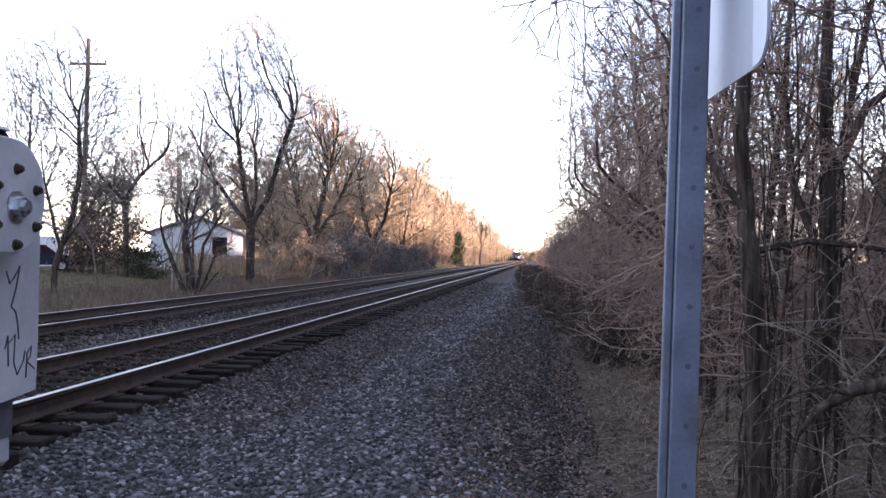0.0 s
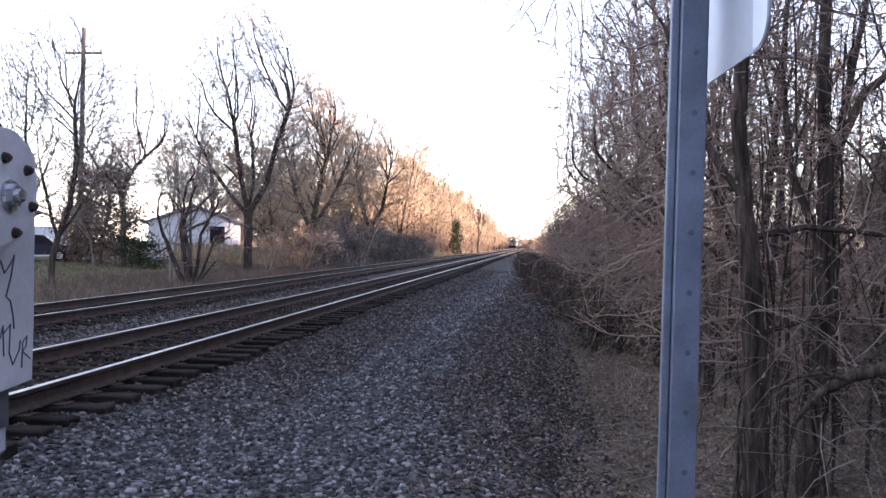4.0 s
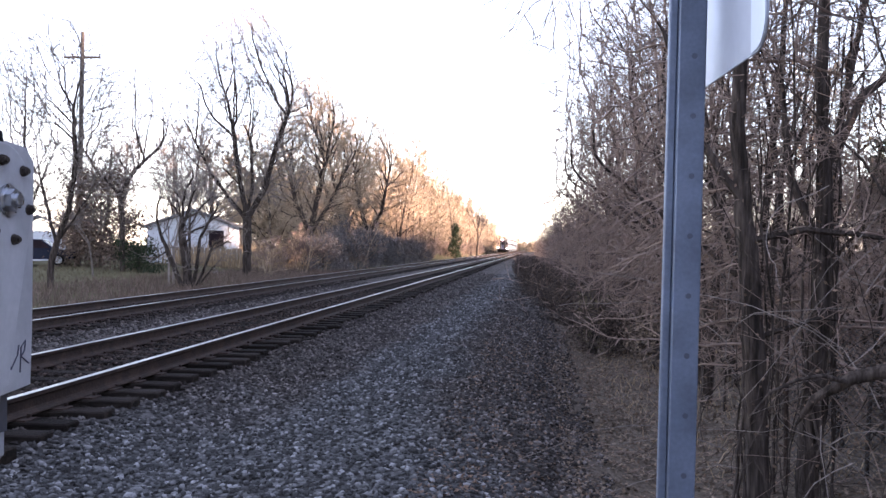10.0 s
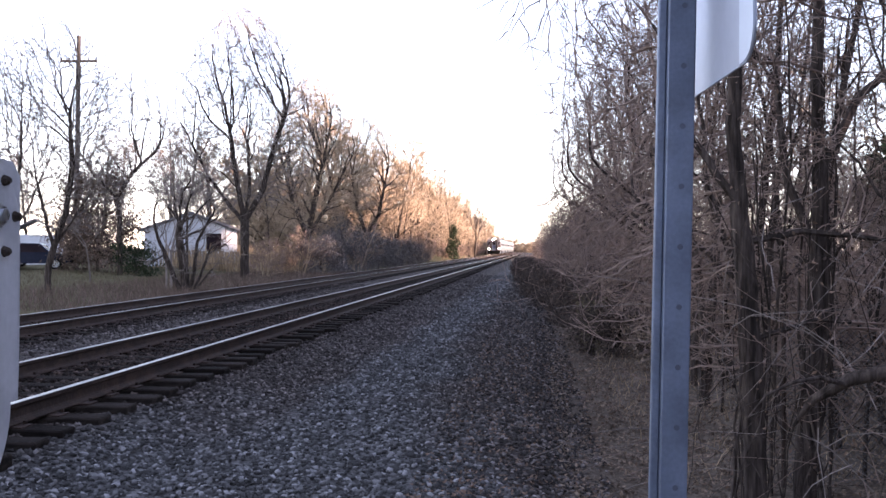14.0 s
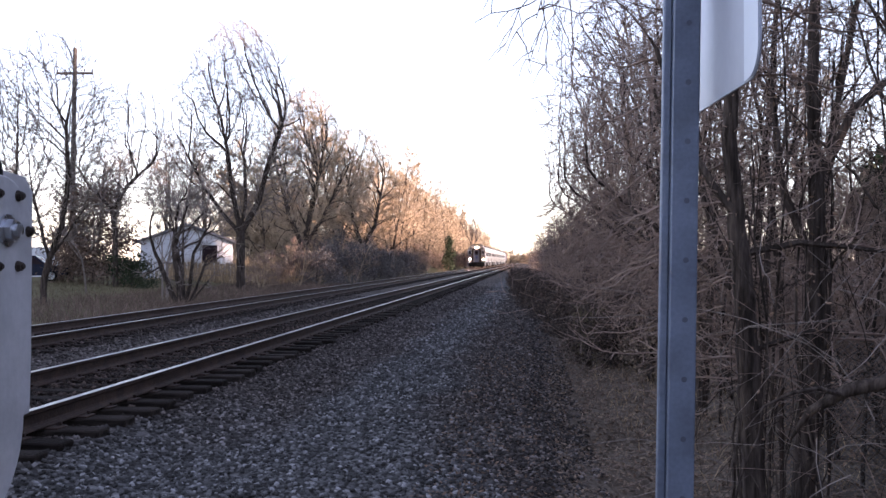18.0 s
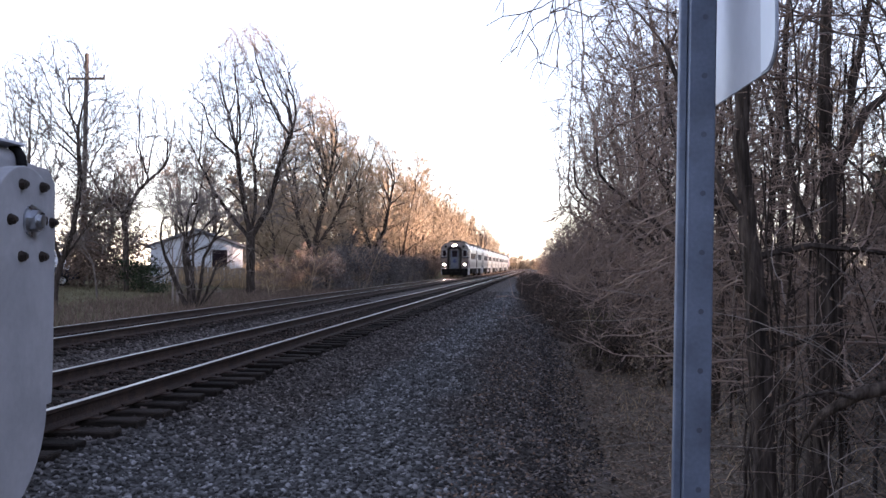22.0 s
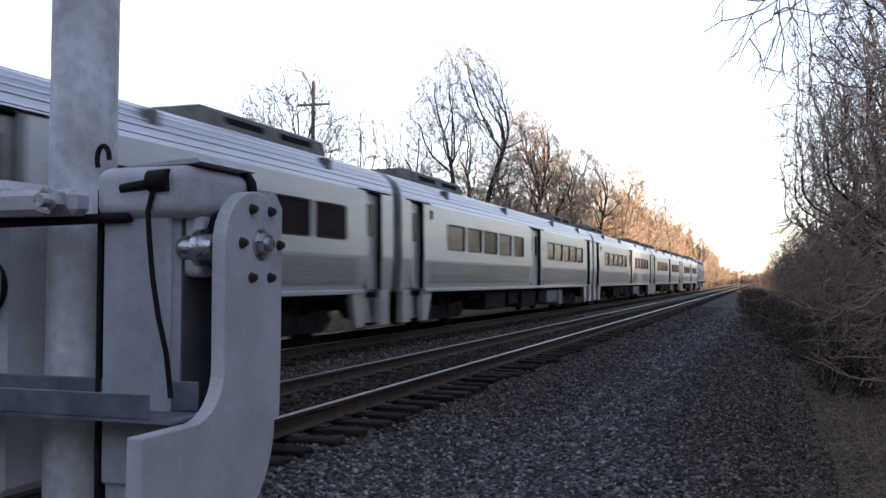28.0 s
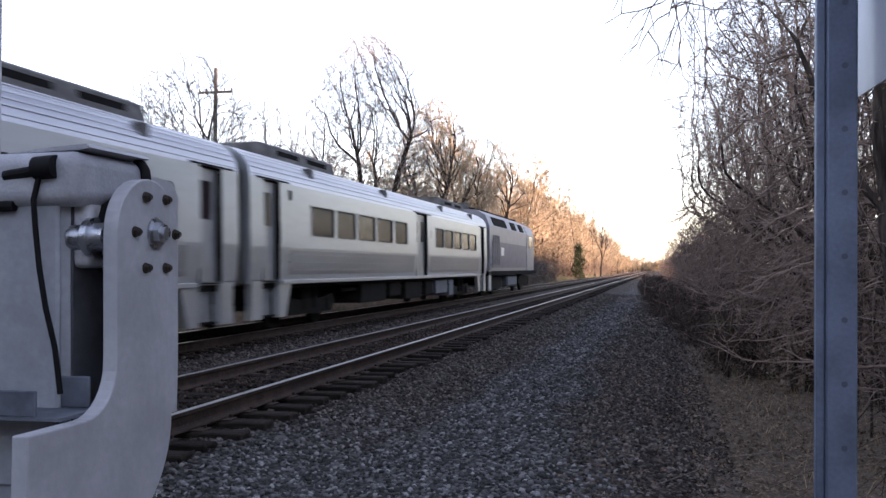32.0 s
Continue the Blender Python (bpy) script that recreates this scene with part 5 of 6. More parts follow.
# unseen evergreens added beside the road to shade the crossing from the low sun
for i in range(26):
    leafy("evergreen_tree", "unseen dense evergreen added beside the road to block the sun", "conifer", 20.5 + (i % 3) * 2.6 + (i * 37 % 10) * 0.1, -19 + i * 1.2, 5.8 if 15 < i < 22 else 11.5, 2.2, CEDAR, 900, 20 + i % 5, 0.3, 0.65)
for i in range(6):
    leafy("evergreen_tree", "unseen dense evergreen added deep in the woods to block the sun", "conifer", 24.5 + (i % 2) * 3.0, 10 + i * 2.4, 11.5, 2.3, CEDAR, 1000, 30 + i % 5, 0.3, 0.75)
# unseen tall row added to keep the sun off the lone trees
for i in range(24):
    leafy("evergreen_tree", "tall unseen evergreen added beyond the woods to block the sun", "conifer", 44 + (i % 2) * 3.0, 13 + i * 2.8, 10.0 if i in (11, 12, 13) else 21.5, 3.2, CEDAR, 3200, 60 + i % 5, 0.3, 0.9)
# unseen pines added: high crowns stop sun from reaching the train roof
for i in range(8):
    leafy("pine_tree", "tall unseen pine whose high crown keeps sun off the train roof", "conifer", 43 + (i % 2) * 3.0, -12 + i * 2.4, 20.0, 3.0, CEDAR, 2400, 90 + i, 0.2, 0.8, 0.58)
# row added to shade the foot of the far woods
for i in range(9):
    leafy("evergreen_tree", "dense evergreen added far beyond the woods to shade the far side", "conifer", 44 + (i % 2) * 3.0, 82 + i * 5.0, 14.0, 3.4, CEDAR, 1500, 70 + i % 5, 0.3, 0.95)
# unseen row added behind the camera to dim the sky there
for i in range(16):
    leafy("evergreen_tree", "unseen dense evergreen added across the road to dim the sky there", "conifer", -34 + i * 3.6, -25 - (i % 2) * 3, 10.0, 2.3, CEDAR, 700, 40 + i % 5, 0.3, 0.75)


# ---- utility pole, house, fence, parked cars ----
def build_pole():
    p = thing("utility_pole", "weathered wooden utility pole with one crossarm", "utility pole", m=pose(-24.9, 48.0, 0.0, 0, 0.8, 0))
    part("pole", Geo().tube([(0, 0, -0.5), (0, 0, 12.9)], [0.17, 0.11], 12), POLE, p, smooth=True)
    arm = part("crossarm", Geo().box(-1.05, 1.05, -0.06, 0.06, 11.45, 11.58, 0.01), POLE, p)
    for x in (-1.0, -0.55, 0.55, 1.0):
        part("insulator", Geo().tube([(x, 0, 11.58), (x, 0, 11.66), (x, 0, 11.74)], [0.02, 0.05, 0.03], 8), GASKET, arm)
    for s in (-1, 1):
        part("brace", Geo().tube([(0, -0.09, 10.9), (s * 0.6, -0.07, 11.47)], 0.02, 5), POLE, arm)


def build_house():
    h = thing("house", "white-sided house behind bare trees", "house", m=pose(-25.9, 59.2, 0.15, 0, 0, 18))
    w, d, eave, ridge = 6.0, 6.0, 2.35, 3.5
    part("wall", Geo().box(0, w, 0, d, -0.4, eave), SIDING, h, "white horizontal siding")
    for i in range(20):
        z = -0.1 + i * 0.135
        part("siding_board", Geo().box(-0.012, w + 0.012, -0.014, -0.002, z, z + 0.125), SIDING, h)
    roof = Geo().prism([(-0.35, eave - 0.05), (w / 2, ridge), (w + 0.35, eave - 0.05), (w + 0.35, eave + 0.1), (w / 2, ridge + 0.16), (-0.35, eave + 0.1)], "y", -0.3, d + 0.3)
    part("gable", Geo().prism([(0.0, eave - 0.02), (w, eave - 0.02), (w / 2, ridge - 0.05)], "y", 0.01, 0.2), SIDING, h)
    part("roof", roof, SHINGLE, h, "grey shingled roof")
    for x in (4.0,):
        win = part("window", Geo().box(x - 0.06, x + 1.06, -0.05, 0.0, 0.9, 2.25, 0.01), WHITE, h, "white-framed window")
        part("pane", Geo().box(x, x + 1.0, -0.056, -0.05, 0.97, 2.18), PANE, win)
    porch = thing("shed", "small pale shed beside the house", "shed", m=pose(-32.5, 54.0, 0.15, 0, 0, 25))
    part("wall", Geo().box(0, 3.2, 0, 3, -0.4, 2.0), SIDING, porch)
    part("roof", Geo().prism([(-0.2, 1.98), (1.6, 2.9), (3.4, 1.98), (3.4, 2.08), (1.6, 3.02), (-0.2, 2.08)], "y", -0.2, 3.2), SHINGLE, porch)


def build_fence():
    f = thing("fence", "low weathered board fence behind dry reeds", "fence")
    rng = random.Random(3)
    for i in range(40):
        x = -33 + i * 0.36
        y = 58.5 + i * 0.05
        z = ground_z(x, y)
        part("board", Geo().box(x, x + 0.3, y, y + 0.025, z, z + 1.15 + rng.uniform(-0.05, 0.05)), FENCE, f)
    for i in range(6):
        x = -33 + i * 2.6
        y = 58.55 + i * 0.36
        z = ground_z(x, y)
        part("post", Geo().box(x, x + 0.1, y + 0.03, y + 0.13, z - 0.3, z + 1.2), FENCE, f)


def build_car(x, y, turn, mat, label):
    c = thing("car", label, "car", "parked cars", m=pose(x, y, ground_z(x, y), 0, 0, turn))
    body = Geo().prism([(-2.2, 0.35), (2.2, 0.35), (2.25, 0.75), (1.2, 0.92), (0.6, 1.42), (-1.2, 1.45), (-1.9, 0.98), (-2.25, 0.9)], "y", -0.85, 0.85)
    part("body", body, mat, c)
    part("side_window", Geo().prism([(-1.6, 0.97), (1.0, 0.95), (0.52, 1.36), (-1.12, 1.39)], "y", -0.862, 0.862), PANE, c)
    for wx in (-1.4, 1.4):
        for wy in (-0.8, 0.8):
            w = part("wheel", Geo().tube([(wx, wy - 0.1, 0.32), (wx, wy + 0.1, 0.32)], 0.32, 16), RUBBER, c)
            part("rim", Geo().tube([(wx, wy - 0.11, 0.32), (wx, wy + 0.11, 0.32)], 0.2, 12), CHROME, w)


build_pole()
build_house()
build_fence()
build_car(-27.2, 47.5, 20, CAR_PAINT, "dark car parked behind the trees")
build_car(-31.0, 50.0, 15, CAR_PALE, "pale car parked behind the trees")


# ---- train: cab car, four coaches, locomotive; each runs along +y behind its front end ----
CAR = 25.05
BODY = [(1.46, 1.04), (1.50, 1.10), (1.545, 1.70), (1.55, 1.78), (1.53, 3.12)]
CURVE = [(1.53, 3.12), (1.49, 3.34), (1.38, 3.52), (1.15, 3.68), (0.8, 3.79), (0.4, 3.85), (0.0, 3.87)]


def side_x(z):
    for (xa, za), (xb, zb) in zip(BODY, BODY[1:]):
        if z <= zb:
            return xa + (xb - xa) * (z - za) / (zb - za)
    return BODY[-1][0]


def wall_with_holes(g, s, y0, y1, levels, holes):
    """The side of a car at side s, with openings (ya, yb, za, zb) and their reveals."""
    ys = sorted({y0, y1} | {h[0] for h in holes} | {h[1] for h in holes})
    zs = sorted(set(levels) | {h[2] for h in holes} | {h[3] for h in holes})
    for ya, yb in zip(ys, ys[1:]):
        for za, zb in zip(zs, zs[1:]):
            if any(h[0] <= ya and yb <= h[1] and h[2] <= za and zb <= h[3] for h in holes):
                continue
            xa, xb = side_x(za), side_x(zb)
            q = [(s * xa, ya, za), (s * xa, yb, za), (s * xb, yb, zb), (s * xb, ya, zb)]
            g.add(q, [(0, 1, 2, 3) if s > 0 else (3, 2, 1, 0)])
    for ya, yb, za, zb in holes:
        if zb > 3:
            continue
        d = 0.07
        o = [(side_x(za), ya, za), (side_x(za), yb, za), (side_x(zb), yb, zb), (side_x(zb), ya, zb)]
        v = [(s * x, y, z) for x, y, z in o] + [(s * (x - d), y, z) for x, y, z in o]
        f = [(i, (i + 1) % 4, 4 + (i + 1) % 4, 4 + i) for i in range(4)]
        g.add(v, f if s < 0 else [t[::-1] for t in f])
    # weld shared corners into one sheet
    seen, index, verts = {}, [], []
    for p in g.v:
        key = tuple(round(c, 4) for c in p)
        if key not in seen:
            seen[key] = len(verts)
            verts.append(p)
        index.append(seen[key])
    g.v = verts
    g.f = [tuple(index[i] for i in t) for t in g.f]


def ring_of(o, i, axis, a, b):
    """A frame between two outlines with the same number of points."""
    g = Geo()
    n = len(o)
    for k in range(n):
        j = (k + 1) % n
        g.prism([o[k], o[j], i[j], i[k]], axis, a, b)
    return g


WIN = [(3.15, 4.65), (4.85, 6.25), (6.42, 7.9), (8.1, 9.6), (9.85, 11.2)]
WIN2 = [(14.85, 16.1), (16.25, 17.6), (17.75, 19.1), (19.25, 20.6), (20.75, 22.1)]


def build_coach(cab, label):
    name = "cab_car" if cab else "passenger_coach"
    car = thing(name, label, "train car", "train")
    L = CAR - 0.55
    doors = [(0.62, 1.42), (12.35, 13.75), (L - 1.42, L - 0.62)]
    wins = WIN + WIN2
    if cab:
        wins = [w for w in wins if w[0] > 2]
    for s in (1, -1):
        holes = [(a, b, 2.06, 2.74) for a, b in wins] + [(a, b, 1.10, 3.12) for a, b in doors]
        g = Geo()
        wall_with_holes(g, s, 0.0, L, [1.04, 1.10, 1.70, 1.78, 3.12], holes)
        wall = part("side_wall", g, STEEL, car, "brushed stainless steel side", fix=False)
        for a, b in wins:
            x = side_x(2.4) * s
            x0, x1 = sorted((x - s * 0.075, x - s * 0.05))
            fr = Geo()
            for q in ((a, b, 2.06, 2.095), (a, b, 2.705, 2.74), (a, a + 0.035, 2.095, 2.705), (b - 0.035, b, 2.095, 2.705)):
                f0, f1 = sorted((x - s * 0.05, x - s * 0.002))
                fr.box(f0, f1, *q)
            w = part("window", fr, GASKET, wall, "dark tinted window")
            f0, f1 = sorted((x - s * 0.001, x + s * 0.009))
            e = 0.03
            rim = ring_of([(a - e, 2.06), (a, 2.06 - e), (b, 2.06 - e), (b + e, 2.06), (b + e, 2.74), (b, 2.74 + e), (a, 2.74 + e), (a - e, 2.74)],
                          [(a, 2.11), (a + 0.05, 2.06), (b - 0.05, 2.06), (b, 2.11), (b, 2.69), (b - 0.05, 2.74), (a + 0.05, 2.74), (a, 2.69)], "x", f0, f1)
            part("window_frame", rim, STEEL, w, "thin bright metal window frame")
            part("pane", Geo().box(x0 + s * 0.02, x1 + s * 0.02, a + 0.03, b - 0.03, 2.09, 2.71), PANE, w)
        for i, (a, b) in enumerate(doors):
            x = side_x(1.8) * s
            x0, x1 = sorted((x - s * 0.17, x - s * 0.125))
            # jambs coloured dark: the shade in the door recess is put into them
            pk = Geo()
            a0, a1 = sorted((x - s * 0.18, s * (side_x(3.1) - 0.012)))
            pk.box(a0, a1, a - 0.02, a, 1.08, 3.14).box(a0, a1, b, b + 0.02, 1.08, 3.14).box(a0, a1, a, b, 3.12, 3.14).box(a0, a1, a, b, 1.06, 1.08)
            part("door_pocket", pk, DARK, wall, "door recess with its shade put into a dark colour")
            leafs = [(a + 0.02, b - 0.02)] if i != 1 else [(a + 0.02, (a + b) / 2 - 0.01), ((a + b) / 2 + 0.01, b - 0.02)]
            for la, lb in leafs:
                d = part("door", Geo().box(x0, x1, la, lb, 1.08, 3.1, 0.01), DOOR, wall, "grey sliding door")
                p0, p1 = sorted((x - s * 0.128, x - s * 0.118))
                part("pane", Geo().box(p0, p1, la + 0.2, lb - 0.2, 2.2, 2.88), PANE, d)
            r0, r1 = sorted((s * side_x(3.12), s * (side_x(3.12) + 0.02)))
            part("door_rail", Geo().box(r0, r1, a - 0.35, b + 0.45, 3.13, 3.16), DARK, wall)
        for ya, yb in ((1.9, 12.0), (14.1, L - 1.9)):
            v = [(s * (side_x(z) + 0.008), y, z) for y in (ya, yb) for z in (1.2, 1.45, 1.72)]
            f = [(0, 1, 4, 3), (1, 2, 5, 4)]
            part("lower_panel", Geo().add(v, f if s < 0 else [t[::-1] for t in f]), STEEL_LOW, wall, "lower side panel darkened for the reflected ground", fix=False)
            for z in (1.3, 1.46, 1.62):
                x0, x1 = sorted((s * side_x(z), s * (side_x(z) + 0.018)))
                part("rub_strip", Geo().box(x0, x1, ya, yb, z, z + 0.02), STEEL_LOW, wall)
        x0, x1 = sorted((s * 1.47, s * 1.56))
        part("side_sill", Geo().box(x0, x1, 1.5, L - 1.5, 1.0, 1.09, 0.01), STEEL, wall)
        for ya, yb, la, lb in ((0.12, 2.1, 0.62, 1.42), (L - 2.1, L - 0.12, L - 1.42, L - 0.62)):
            x0, x1 = sorted((s * 1.36, s * 1.50))
            front = Geo().prism([(ya + (0.0 if ya < 5 else 0.3), 0.32), (la, 0.32), (la, 1.08), (ya, 1.08)], "x", x0, x1)
            rear = Geo().prism([(lb, 0.32), (yb - (0.3 if ya < 5 else 0.0), 0.32), (yb, 1.08), (lb, 1.08)], "x", x0, x1)
            part("step_skirt", front, STEEL, car, "steel skirt beside the steps")
            k = part("step_skirt", rear, STEEL, car, "steel skirt beside the steps")
            x0, x1 = sorted((s * 1.28, s * 1.31))
            part("step_panel", Geo().box(x0, x1, la, lb, 0.34, 1.08), DOOR, k, "recessed panel over the steps")
            x0, x1 = sorted((s * 1.312, s * 1.42))
            st = Geo()
            for z in (0.34,):
                st.box(x0, x1, la, lb, z, z + 0.04)
            part("step", st, DARK, k)
            x0, x1 = sorted((s * 1.38, s * 1.47))
            part("trap_edge", Geo().box(x0, x1, la - 0.2, lb + 0.1, 1.04, 1.09), STEEL, k)
        for yy in (1.9,):
            x0, x1 = sorted((s * 1.52, s * 1.56))
            part("marker_lamp", Geo().box(x0, x1, yy, yy + 0.1, 2.78 + 0.0, 3.0, 0.01), GASKET, wall)
        x0, x1 = sorted((s * 1.535, s * 1.548))
        part("grille", Geo().box(x0, x1, 14.1, 14.4, 2.35, 2.62), DOOR, wall)
    # ends
    half = BODY + CURVE[1:]
    outline = half + [(-x, z) for x, z in half[-2::-1]]
    end_mat = FRONT if cab else STEEL
    part("front_end", Geo().prism(outline, "y", -0.02 if not cab else -0.05, 0.0), end_mat, car)
    part("rear_end", Geo().prism(outline, "y", L, L + 0.02), STEEL, car)
    # roof
    roof = Geo()
    rc = CURVE + [(-x, z) for x, z in CURVE[-2::-1]]
    n = len(rc)
    roof.v = [(x, y, z) for y in (0.0, L) for x, z in rc]
    roof.f = [(i, n + i, n + i + 1, i + 1) for i in range(n - 1)]
    rf = part("roof", roof, ROOF, car, "curved ribbed steel roof", smooth=True, fix=True)
    for s in (1, -1):
        for k in range(6):
            f = 0.4 + k * 0.55
            i = int(f)
            x = CURVE[i][0] + (CURVE[i + 1][0] - CURVE[i][0]) * (f - i)
            z = CURVE[i][1] + (CURVE[i + 1][1] - CURVE[i][1]) * (f - i)
            part("roof_rib", Geo().tube([(s * x, 0.05, z), (s * x, L - 0.05, z)], 0.016, 5), ROOF, rf)
        for yy in (3.2, 9.0, 16.0, L - 3.2):
            x0, x1 = sorted((s * 1.30, s * 1.47))
            part("roof_vent", Geo().box(x0, x1, yy, yy + 0.28, 3.36, 3.6, 0.02), ROOF_UNIT, rf, "small dark roof vent")
    for ya, yb in ((2.2, 6.2), (L - 6.2, L - 2.2)):
        hump = Geo()
        prof = [(1.0, 3.70), (0.92, 4.02), (0.7, 4.12), (-0.7, 4.12), (-0.92, 4.02), (-1.0, 3.70)]
        hump.prism(prof, "y", ya, yb)
        u = part("air_unit", hump, ROOF_UNIT, car, "grey roof air-conditioning unit")
        for k in range(2):
            part("air_grille", Geo().box(-0.97, 0.97, ya + 0.4 + k * 1.8, ya + 1.6 + k * 1.8, 3.84, 3.95), DARK, u)
    # underframe and trucks
    uf = Geo().box(-1.42, 1.42, 0.3, L - 0.3, 0.92, 1.06)
    under = part("underframe", uf, DARK, car)
    part("centre_sill", Geo().box(-0.55, 0.55, 1.0, L - 1.0, 0.60, 0.92, 0.03), DARK, under)
    for s in (1, -1):
        part("pipe", Geo().tube([(s * 1.2, 6.0, 0.78), (s * 1.2, L - 6.0, 0.78)], 0.05, 6), TRUCK, under)
    rng = random.Random(4)
    for yy, ln, h in ((7.2, 2.3, 0.52), (9.9, 1.2, 0.42), (11.6, 2.0, 0.56), (14.2, 1.0, 0.48), (15.6, 1.8, 0.5), (17.7, 0.7, 0.62)):
        part("equipment_box", Geo().box(-1.36, 1.36, yy, yy + ln, 0.92 - h, 0.92, 0.03), TRUCK if yy < 14.5 else GALV_DARK, under)
    wheel = mesh_of("wheel", Geo().tube([(-0.07, 0, 0), (0.07, 0, 0)], 0.41, 20).tube([(-0.075, 0, 0), (0.085, 0, 0)], 0.3, 16), TRUCK)
    for yy in (4.0, L - 4.0):
        tr = Geo()
        for s in (1, -1):
            tr.prism([(yy - 1.75, 0.5), (yy - 1.4, 0.28), (yy + 1.4, 0.28), (yy + 1.75, 0.5), (yy + 1.6, 0.72), (yy + 0.6, 0.62), (yy - 0.6, 0.62), (yy - 1.6, 0.72)], "x", s * 1.02, s * 1.14)
        tr.box(-1.1, 1.1, yy - 0.3, yy + 0.3, 0.45, 0.92)
        for s in (1, -1):
            tr.tube([(s * 1.1, yy - 0.3, 0.4), (s * 1.1, yy - 0.3, 0.9)], 0.12, 10)
            tr.tube([(s * 1.1, yy + 0.3, 0.4), (s * 1.1, yy + 0.3, 0.9)], 0.12, 10)
            for o in (-1.28, 1.28):
                tr.box(s * 1.08 - 0.1, s * 1.08 + 0.1, yy + o - 0.16, yy + o + 0.16, 0.3, 0.6, 0.02)
        t = part("truck", tr, TRUCK, car, "dark wheel truck")
        for o in (-1.28, 1.28):
            for s in (1, -1):
                w = part("wheel", wheel, None, t)
                w.matrix_basis = pose(s * 0.74, yy + o, 0.41)
    # coupling and bellows
    bel = Geo().prism([(-0.72, 0.95), (0.72, 0.95), (0.72, 3.35), (0.55, 3.6), (-0.55, 3.6), (-0.72, 3.35)], "y", L + 0.02, CAR - 0.04)
    part("bellows", bel, RUBBER, car, "dark rubber gangway bellows")
    tall = Geo().prism([(1.40, 1.0), (1.40, 3.2), (1.15, 3.6), (0.6, 3.8), (-0.6, 3.8), (-1.15, 3.6), (-1.40, 3.2), (-1.40, 1.0)], "y", L + 0.02, L + 0.42)
    part("end_diaphragm", tall, FAIRING, car, "grey end fairing")
    part("coupler", Geo().box(-0.15, 0.15, L, CAR, 0.6, 0.9, 0.03), TRUCK, car)
    if cab:
        part("side_lamp", Geo().box(1.53, 1.56, 2.75, 2.9, 2.92, 3.0, 0.005), SIDE_LAMP, car, "small lit lamp on the side")
        build_cab_front(car)
    return car


def build_cab_front(car):
    f = -0.05
    arch_o = [(-0.80, 0.95), (-0.80, 3.05), (-0.70, 3.28), (-0.5, 3.42), (0.5, 3.42), (0.70, 3.28), (0.80, 3.05), (0.80, 0.95)]
    arch_i = [(-0.55, 0.97), (-0.55, 2.95), (-0.50, 3.08), (-0.40, 3.14), (0.40, 3.14), (0.50, 3.08), (0.55, 2.95), (0.55, 0.97)]
    part("gangway_frame", ring_of(arch_o, arch_i, "y", f - 0.32, f), GANGWAY, car, "worn brown rubber gangway frame")
    d = part("front_door", Geo().box(-0.42, 0.42, f - 0.06, f, 1.0, 3.0, 0.01), FRONT_DOOR, car, "blue-grey front door")
    part("jamb", Geo().box(-0.55, -0.42, f - 0.2, f, 0.98, 3.1).box(0.42, 0.55, f - 0.2, f, 0.98, 3.1), ROOF_UNIT, d)
    part("pane", Geo().box(-0.28, 0.28, f - 0.07, f - 0.058, 2.28, 2.95, 0.004), PANE, d)
    part("round_mark", Geo().tube([(-0.0, f - 0.058, 1.83), (0.0, f - 0.066, 1.83)], 0.19, 24), LOGO, d, "dark round mark")
    part("mark_bar", Geo().box(-0.19, 0.19, f - 0.07, f - 0.064, 1.80, 1.87), FRONT_DOOR, d)
    for s in (-1, 1):
        x0, x1 = sorted((s * 0.88, s * 1.38))
        o = [(x0, 2.28), (x0, 3.06), (x1, 3.06), (x1, 2.28)]
        i = [(x0 + 0.05, 2.33), (x0 + 0.05, 3.01), (x1 - 0.05, 3.01), (x1 - 0.05, 2.33)]
        w = part("cab_window", ring_of(o, i, "y", f - 0.03, f), CHROME, car, "cab window in a bright frame")
        part("pane", Geo().box(x0 + 0.05, x1 - 0.05, f - 0.012, f - 0.004, 2.33, 3.01), PANE, w)
        part("wiper", Geo().tube([(s * 1.13, f - 0.045, 3.05), (s * 1.0, f - 0.05, 2.5)], 0.012, 5), RUBBER, w)
        x0, x1 = sorted((s * 0.86, s * 1.52))
        part("nose_panel", Geo().box(x0, x1, f - 0.02, f, 1.66, 2.12, 0.01), FRONT_BAND, car, "dull reddish panel")
        part("nose_stripe", Geo().box(x0, x1, f - 0.024, f, 2.13, 2.24), DARK, car)
        part("nose_stripe", Geo().box(x0, x1, f - 0.024, f, 1.56, 1.65), DARK, car)
        can = Geo().tube([(s * 1.14, f - 0.06, 1.45), (s * 1.14, f, 1.45)], 0.13, 18)
        lamp = part("ditch_light", can, CHROME, car, "lit round ditch light")
        part("lens", Geo().tube([(s * 1.14, f - 0.068, 1.45), (s * 1.14, f - 0.058, 1.45)], 0.080, 18), LAMP, lamp)
        can = Geo().tube([(s * 0.14, f - 0.07, 3.54), (s * 0.14, f, 3.54)], 0.12, 16)
        lamp = part("headlight", can, CHROME, car, "lit twin headlight")
        part("lens", Geo().tube([(s * 0.14, f - 0.078, 3.54), (s * 0.14, f - 0.068, 3.54)], 0.080, 16), LAMP, lamp)
        part("class_light", Geo().tube([(s * 0.98, f - 0.05, 3.4), (s * 0.98, f, 3.4)], 0.13, 16), GASKET, car, "dark marker light")
        hose = Geo().tube([(s * 0.5, f - 0.1, 0.95), (s * 0.55, f - 0.3, 0.7), (s * 0.4, f - 0.32, 0.55), (s * 0.3, f - 0.15, 0.7)], 0.03, 6)
        part("air_hose", hose, RUBBER, car)
